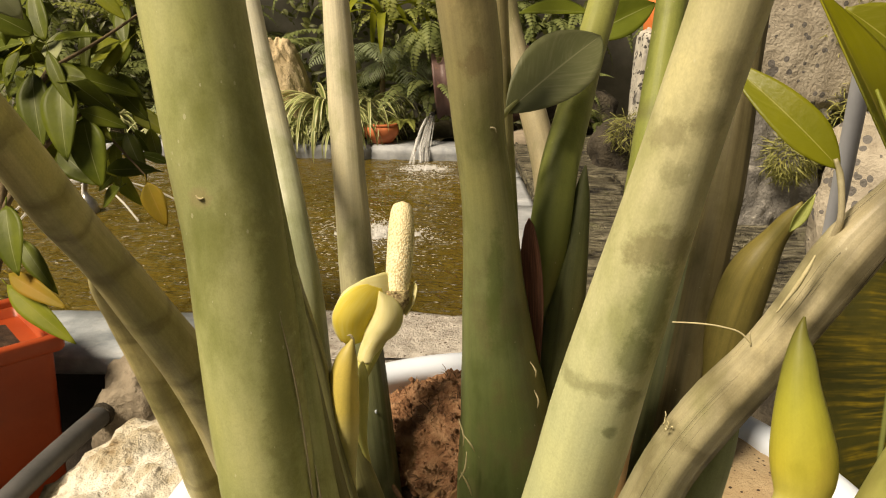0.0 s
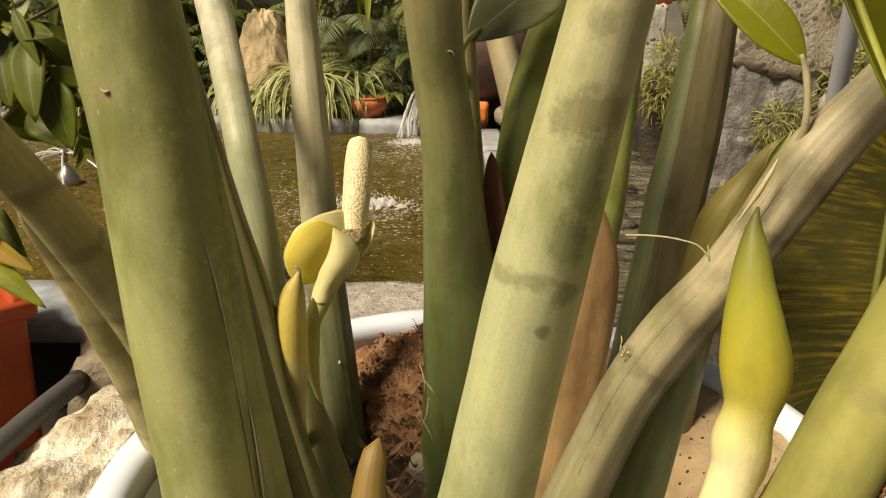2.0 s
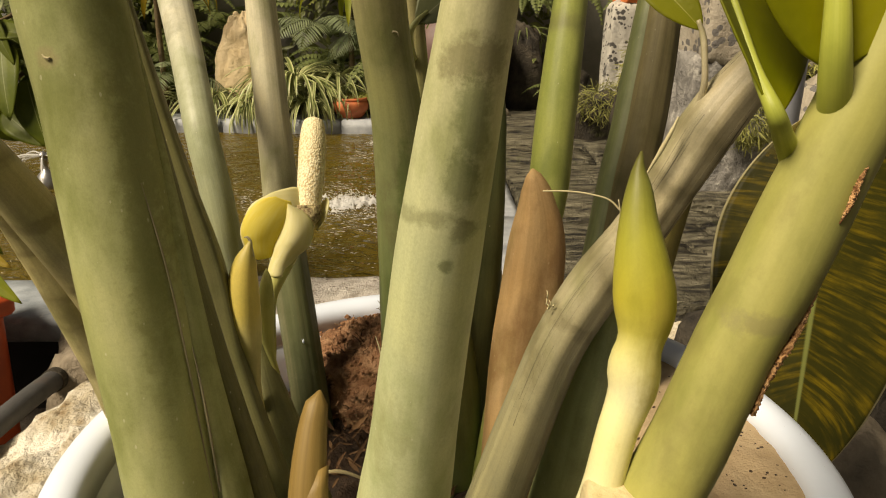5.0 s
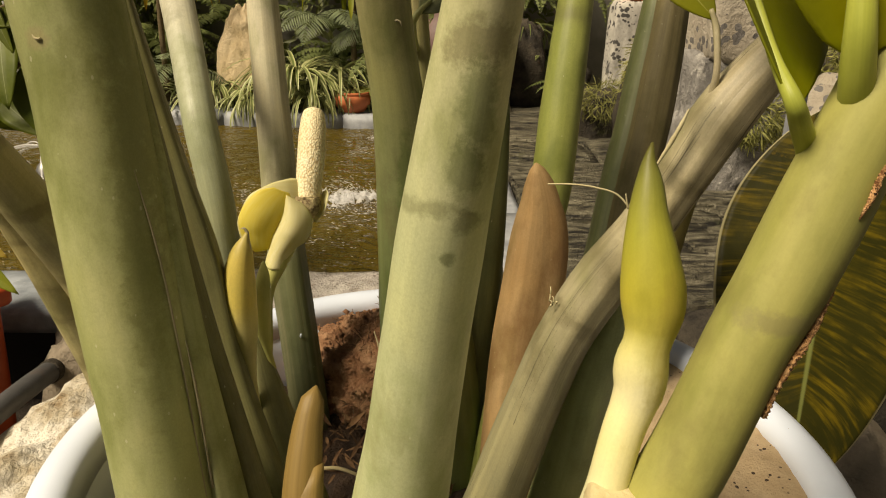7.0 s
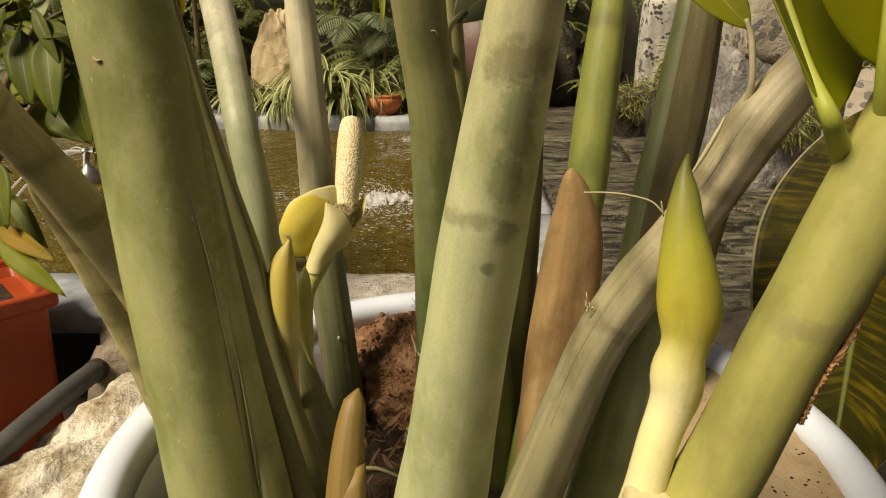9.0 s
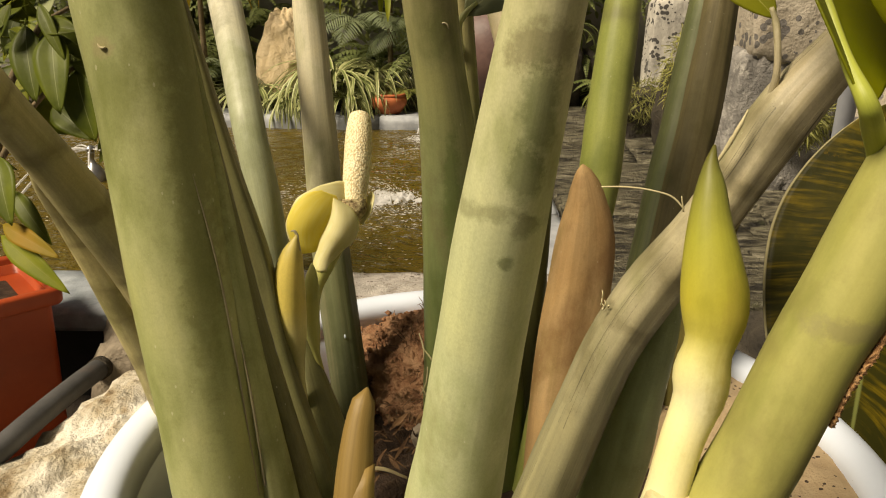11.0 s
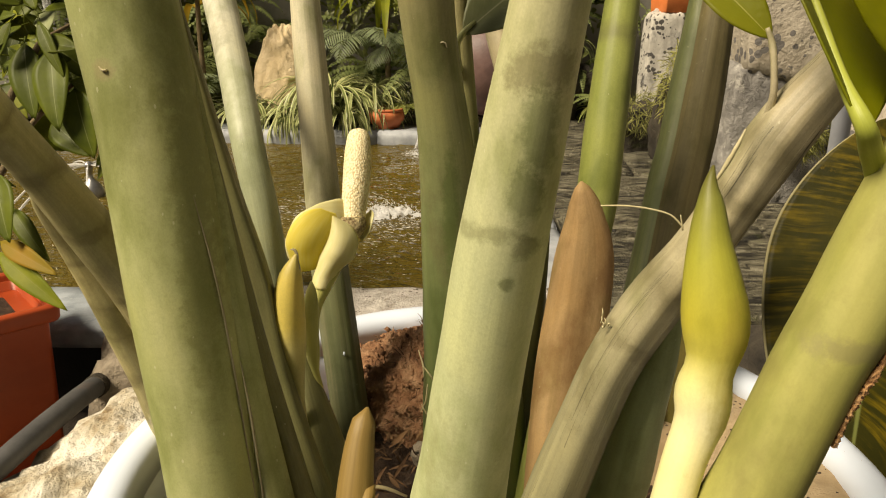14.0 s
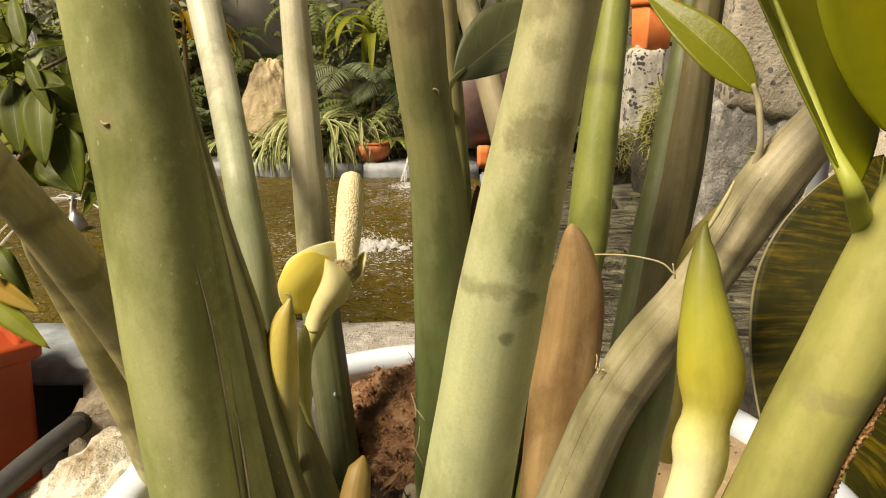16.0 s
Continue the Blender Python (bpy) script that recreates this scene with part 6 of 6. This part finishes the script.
for n, (at, size, blades, mat) in enumerate((((-1.02, 4.88, 0.50), 0.42, 60, L_STRIPED), ((-0.70, 4.90, 0.55), 0.46, 70, L_STRIPED), ((-0.70, 4.82, 0.46), 0.34, 40, L_STRIPED),
                                             ((-0.45, 4.79, 0.52), 0.20, 12, L_STRIPED), ((-1.45, 4.95, 0.50), 0.42, 60, L_STRIPED), ((-1.9, 4.9, 0.48), 0.40, 50, L_STRIPED),
                                             ((-2.4, 4.9, 0.50), 0.45, 60, L_STRIPED), ((-0.84, 4.84, 0.64), 0.52, 90, L_STRIPED), ((-0.76, 4.74, 0.50), 0.36, 60, L_STRIPED), ((-1.15, 4.78, 0.46), 0.34, 50, L_STRIPED), ((-0.55, 4.95, 0.66), 0.40, 60, L_STRIPED), ((1.10, 5.05, 0.50), 0.26, 30, L_FERNPALE), ((0.80, 5.25, 0.95), 0.30, 40, L_FERN))):
    tagged(spider_plant(at, size, blades, 50 + n, mat), "arching spider plant with cream edged blades" if mat is L_STRIPED else "small arching green plant", "plant", "plants on the bank")


def add_frond(bm, base, way, length, width, droop, pairs=22, lean=0.35, up=(0, 0, 1), thin=0.95):
    m = aim(base, Vector(base) + Vector(way), up)
    pts, y, z, a = [], 0.0, 0.0, 0.0
    for j in range(pairs + 1):
        v = j / pairs
        pts.append((m @ Vector((0, y, z)), v, a))
        a = -droop * v
        y += math.cos(a) * length / pairs
        z += math.sin(a) * length / pairs
    add_tube(bm, [(*p, 0.004 * (1.1 - v)) for p, v, a in pts[::3]], seg=5, n=12)
    side = m.to_3x3() @ Vector((1, 0, 0))
    for j, (p, v, a) in enumerate(pts[1:]):
        ahead = m.to_3x3() @ Vector((0, math.cos(a), math.sin(a)))
        up2 = m.to_3x3() @ Vector((0, -math.sin(a), math.cos(a)))
        w = width * 0.5 * (math.sin(math.pi * (0.12 + 0.88 * v) ** 0.75) + 0.06)
        for s in (-1, 1):
            d = side * s + ahead * lean - up2 * random.uniform(0.0, 0.3)
            add_leaf(bm, aim(p, p + d, up2), w * random.uniform(0.9, 1.05), length / pairs * thin, droop=0.5, fold=0.2, wide=0.3, sharp=0.6, nu=2, nv=3)


def fern(at, size, fronds, seed, mat=L_FERN, spread=(0, 2 * math.pi), wide=0.26, droop=1.5, pairs=22, label="feathery dark green fern on the bank", name="fern"):
    random.seed(seed)
    bm = bmesh.new()
    for k in range(fronds):
        a = spread[0] + (spread[1] - spread[0]) * (k + random.uniform(0.1, 0.9)) / fronds
        d = (math.cos(a), math.sin(a), random.uniform(0.5, 1.5))
        palm = name == "small_palm"
        add_frond(bm, at, d, size * random.uniform(0.75, 1.15), size * wide, droop * random.uniform(0.7, 1.3), pairs, 0.85 if palm else 0.35, thin=0.50 if palm else 0.95)
    return tagged(part(name, bm, mat), label, "plant", "plants on the bank")


for k, (xx, yy, zz, m) in enumerate(((-3.2, 5.8, 1.2, L_FERN), (-2.7, 5.9, 1.35, L_FERNPALE), (-2.2, 5.9, 1.3, L_FERN), (-1.8, 5.85, 1.2, L_FERN), (-0.75, 5.9, 1.35, L_FERN), (-0.35, 5.9, 1.2, L_FERNPALE),
                                      (0.0, 5.7, 0.95, L_FERN), (0.15, 5.9, 1.3, L_FERN), (0.55, 5.9, 1.3, L_FERN), (0.85, 5.8, 1.15, L_FERN), (1.15, 5.8, 1.25, L_FERN), (1.9, 5.6, 1.2, L_FERN), (2.3, 5.0, 1.1, L_FERN), (-2.9, 5.5, 0.7, L_FERN), (-2.0, 5.6, 0.75, L_FERN), (-0.6, 5.5, 0.7, L_FERN))):
    fern((xx, yy, zz), 0.62, 12, 160 + k, m, (2.8, 6.6), droop=1.8)
fern((-0.12, 5.05, 0.72), 0.62, 9, 61, L_FERN, (2.6, 5.6))
fern((-0.30, 4.98, 0.50), 0.42, 7, 62, L_FERNPALE, (2.8, 5.2))
fern((-1.45, 5.6, 0.95), 0.75, 10, 63, L_FERN)
fern((-2.10, 5.45, 0.75), 0.80, 12, 67, L_FERN)
fern((-2.75, 5.2, 0.75), 0.80, 12, 68, L_FERN)
fern((-3.3, 5.3, 0.8), 0.8, 12, 69, L_FERN)
fern((-2.4, 5.6, 1.05), 0.7, 12, 70, L_FERNPALE)
fern((1.15, 5.05, 0.52), 0.42, 9, 71, L_FERN, (2.9, 6.0))
fern((0.95, 5.35, 0.75), 0.40, 9, 72, L_FERN, (2.9, 6.0))
fern((-0.62, 5.12, 0.92), 0.62, 6, 76, L_PALM, (3.3, 6.1), wide=0.66, droop=1.9, pairs=26, label="blue green palm with long drooping leaflets", name="small_palm")
fern((-0.30, 5.15, 0.90), 0.60, 5, 77, L_PALM, (3.3, 5.8), wide=0.66, droop=1.9, pairs=26, label="blue green palm with long drooping leaflets", name="small_palm")
fern((-0.10, 5.02, 1.12), 0.62, 6, 78, L_FERN, (3.5, 5.6), droop=2.9)
fern((-0.95, 5.30, 1.42), 0.62, 5, 79, L_FERN, (3.6, 5.6), droop=2.9)
fern((-0.22, 5.10, 1.45), 0.60, 6, 80, L_FERNPALE, (3.2, 6.0), droop=2.8)
for k, (xx, zz) in enumerate(((-2.6, 1.75), (-1.9, 1.8), (-1.3, 1.7), (-0.7, 1.8), (-0.1, 1.75), (0.5, 1.8), (1.0, 1.7))):
    fern((xx, 5.85, zz), 0.60, 9, 190 + k, L_FERN if k % 2 else L_FERNPALE, (2.8, 6.6), droop=2.0)
fern((-1.75, 5.1, 0.60), 0.60, 6, 75, L_PALM, (3.4, 6.2), wide=0.5, droop=1.4, pairs=26, label="blue green palm with long drooping leaflets", name="small_palm")


random.seed(205)
creep = bmesh.new()
for k in range(6400):
    px, pz = random.uniform(-3.8, 1.15) if k < 3600 else random.uniform(-3.8, -1.9), 0.42 + 1.5 * random.random() ** 1.3
    bare = -1.85 < px < -1.35 and pz > 0.85
    if bare or noise.noise(Vector((px * 1.8, pz * 1.8, 7.0))) < random.uniform(-0.75, 0.25):
        continue
    c = Vector((px, random.uniform(5.55, 6.06), pz))
    d = Vector((random.uniform(-1, 1), random.uniform(-1.0, 0.1), random.uniform(-1.0, 0.5))).normalized()
    add_leaf(creep, aim(c, c + d, (0, -1, 0.5)), random.uniform(0.05, 0.13), random.uniform(0.018, 0.045), droop=random.uniform(0.2, 1.4), fold=0.3, nu=2, nv=4)
tagged(part("wall_creeper", creep, L_CREEPER), "dense small-leaved green creeper against the garden wall", "creeper", kind="stuff")


def strap_plant(at, size, blades, seed, mat, spread):
    random.seed(seed)
    ob = thing("strap_leaf_plant", at, "plant with long arching yellow-green strap leaves", "plant", "plants on the bank")
    part("stem", tube([(at[0], at[1], at[2], 0.02), (at[0], at[1] + 0.02, at[2] + 0.7, 0.018), (at[0] + 0.01, at[1] + 0.03, at[2] + 1.0, 0.012)], seg=10, n=16), M_BARK, ob)
    for k in range(blades):
        a = spread[0] + (spread[1] - spread[0]) * (k + random.random()) / blades
        c = Vector(at) + Vector((0, 0.02, 0.75 + 0.25 * random.random()))
        part("leaf", leaf(aim(c, c + Vector((math.cos(a), math.sin(a), random.uniform(0.5, 1.4)))), size * random.uniform(0.8, 1.2), size * 0.11, droop=random.uniform(1.6, 2.7), fold=0.3, wide=0.35, sharp=0.6, nu=4, nv=14), mat, ob)
    return ob


strap_plant((-0.45, 4.95, 0.42), 0.55, 12, 81, L_SHRUBYOUNG, (0, 6.3))
strap_plant((-1.78, 4.95, 0.42), 0.50, 12, 82, L_SHRUBOLD, (0, 6.3))

# ---- rocks and pillars at the right ----
random.seed(90)
pillar = thing("stone_post", (1.46, 4.95, 0.36), "white stone post spotted with dark lichen", "post")
part("shaft", rock((1.465, 4.97, 0.76), (0.25, 0.25, 0.90), 31, 0.06, 5, 3.0, 0.75), M_WHITEPOST, pillar)
part("foot", rock((1.45, 4.93, 0.42), (0.36, 0.30, 0.34), 32, 0.16, 4, 2.4, 0.5), M_DARKROCK, pillar, "dark stained foot")
po = thing("orange_pot", (1.50, 4.97, 1.19), "square orange clay pot on the white post", "pot")
part("body", square_loft([(0.088, 0.0), (0.094, 0.008), (0.110, 0.30), (0.102, 0.30), (0.095, 0.05)], (1.50, 4.97, 1.185), 18.0), M_POT, po)
part("lip", square_loft([(0.110, 0.285), (0.122, 0.285), (0.124, 0.33), (0.112, 0.335), (0.104, 0.30)], (1.50, 4.97, 1.185), 18.0), M_POT, po)

column = thing("rock_column", (1.45, 3.05, 0.25), "tall rough rock column, grey below and lichen spotted above", "rock")
part("lower_block", rock((1.42, 3.10, 0.56), (0.46, 0.42, 0.84), 34, 0.09, 6, 2.8, 0.8), M_BLOCK, column, "grey weathered lower block")
part("upper_rock", rock((1.55, 3.11, 1.385), (0.66, 0.46, 0.98), 35, 0.07, 5, 2.0, 0.9), M_LICHEN, column, "pale upper rock with round grey lichen spots")
for k, (at, size, m) in enumerate((((1.12, 4.2, 0.45), (0.42, 0.4, 0.42), M_DARKROCK), ((1.75, 4.0, 0.55), (0.6, 0.5, 0.8), M_DARKROCK), ((0.78, 5.15, 0.66), (0.30, 0.30, 0.76), M_DARKROCK),
                                   ((1.05, 5.3, 0.55), (0.5, 0.4, 0.5), M_DARKROCK), ((2.0, 3.3, 0.6), (0.5, 0.5, 1.0), M_LICHEN), ((1.42, 2.15, 0.62), (0.34, 0.3, 0.66), M_LICHEN),
                                   ((1.30, 3.75, 0.55), (0.36, 0.4, 0.62), M_DARKROCK), ((0.95, 1.45, 0.20), (0.5, 0.4, 0.5), M_DARKROCK))):
    tagged(part("bank_rock", rock(at, size, 40 + k, 0.2, 4, 2.2, 0.4), m), "rough dark mossy rock on the bank" if m is M_DARKROCK else "pale lichen spotted rock", "rock", "rocks on the bank")


def moss(at, size, strands, seed):
    random.seed(seed)
    bm = bmesh.new()
    for k in range(strands * 2):
        d = Vector((random.gauss(0, 1), random.gauss(0, 1) - 0.6, random.gauss(0, 1))).normalized()
        c = Vector((at[0] + d.x * size[0] * 0.4, at[1] + d.y * size[1] * 0.4, at[2] + d.z * size[2] * 0.4))
        w = d + Vector((random.gauss(0, 0.6), random.gauss(0, 0.6), random.gauss(0, 0.6)))
        add_leaf(bm, aim(c, c + w, (random.gauss(0, 1), random.gauss(0, 1), 1)), random.uniform(0.045, 0.09), random.uniform(0.003, 0.0055), droop=random.uniform(0.4, 3.0), fold=0.3, sharp=0.4, nu=2, nv=6)
    return tagged(part("moss_clump", bm, M_MOSS), "tufted yellow-green moss clinging to the rock", "moss", "moss tufts", "stuff")


moss((1.20, 3.62, 0.80), (0.20, 0.2, 0.50), 420, 91)
moss((1.47, 2.84, 0.70), (0.22, 0.12, 0.20), 300, 92)
moss((1.74, 2.90, 0.84), (0.30, 0.2, 0.42), 500, 93)
moss((1.12, 4.00, 0.62), (0.34, 0.2, 0.24), 300, 94)
moss((1.65, 2.95, 1.22), (0.26, 0.2, 0.20), 240, 95)

tagged(part("grey_pipe", tube([(0.705, 1.180, 1.215, 0.0165), (0.763, 1.273, 0.988, 0.0165), (0.80, 1.334, 0.839, 0.0165), (1.01, 1.67, 0.0, 0.0165)], seg=20, n=30), M_PIPE), "leaning grey plastic pipe standing on the ground", "pipe")

tagged(part("overflow_pipe", lathe([(0.0, -0.05), (0.021, -0.05), (0.024, -0.05), (0.024, 0.012), (0.019, 0.012), (0.018, -0.04), (0.0, -0.04)], 24, (-0.853, 1.890, 0.362)), M_HOSE), "short dark open pipe end at the pond's kerb", "pipe")
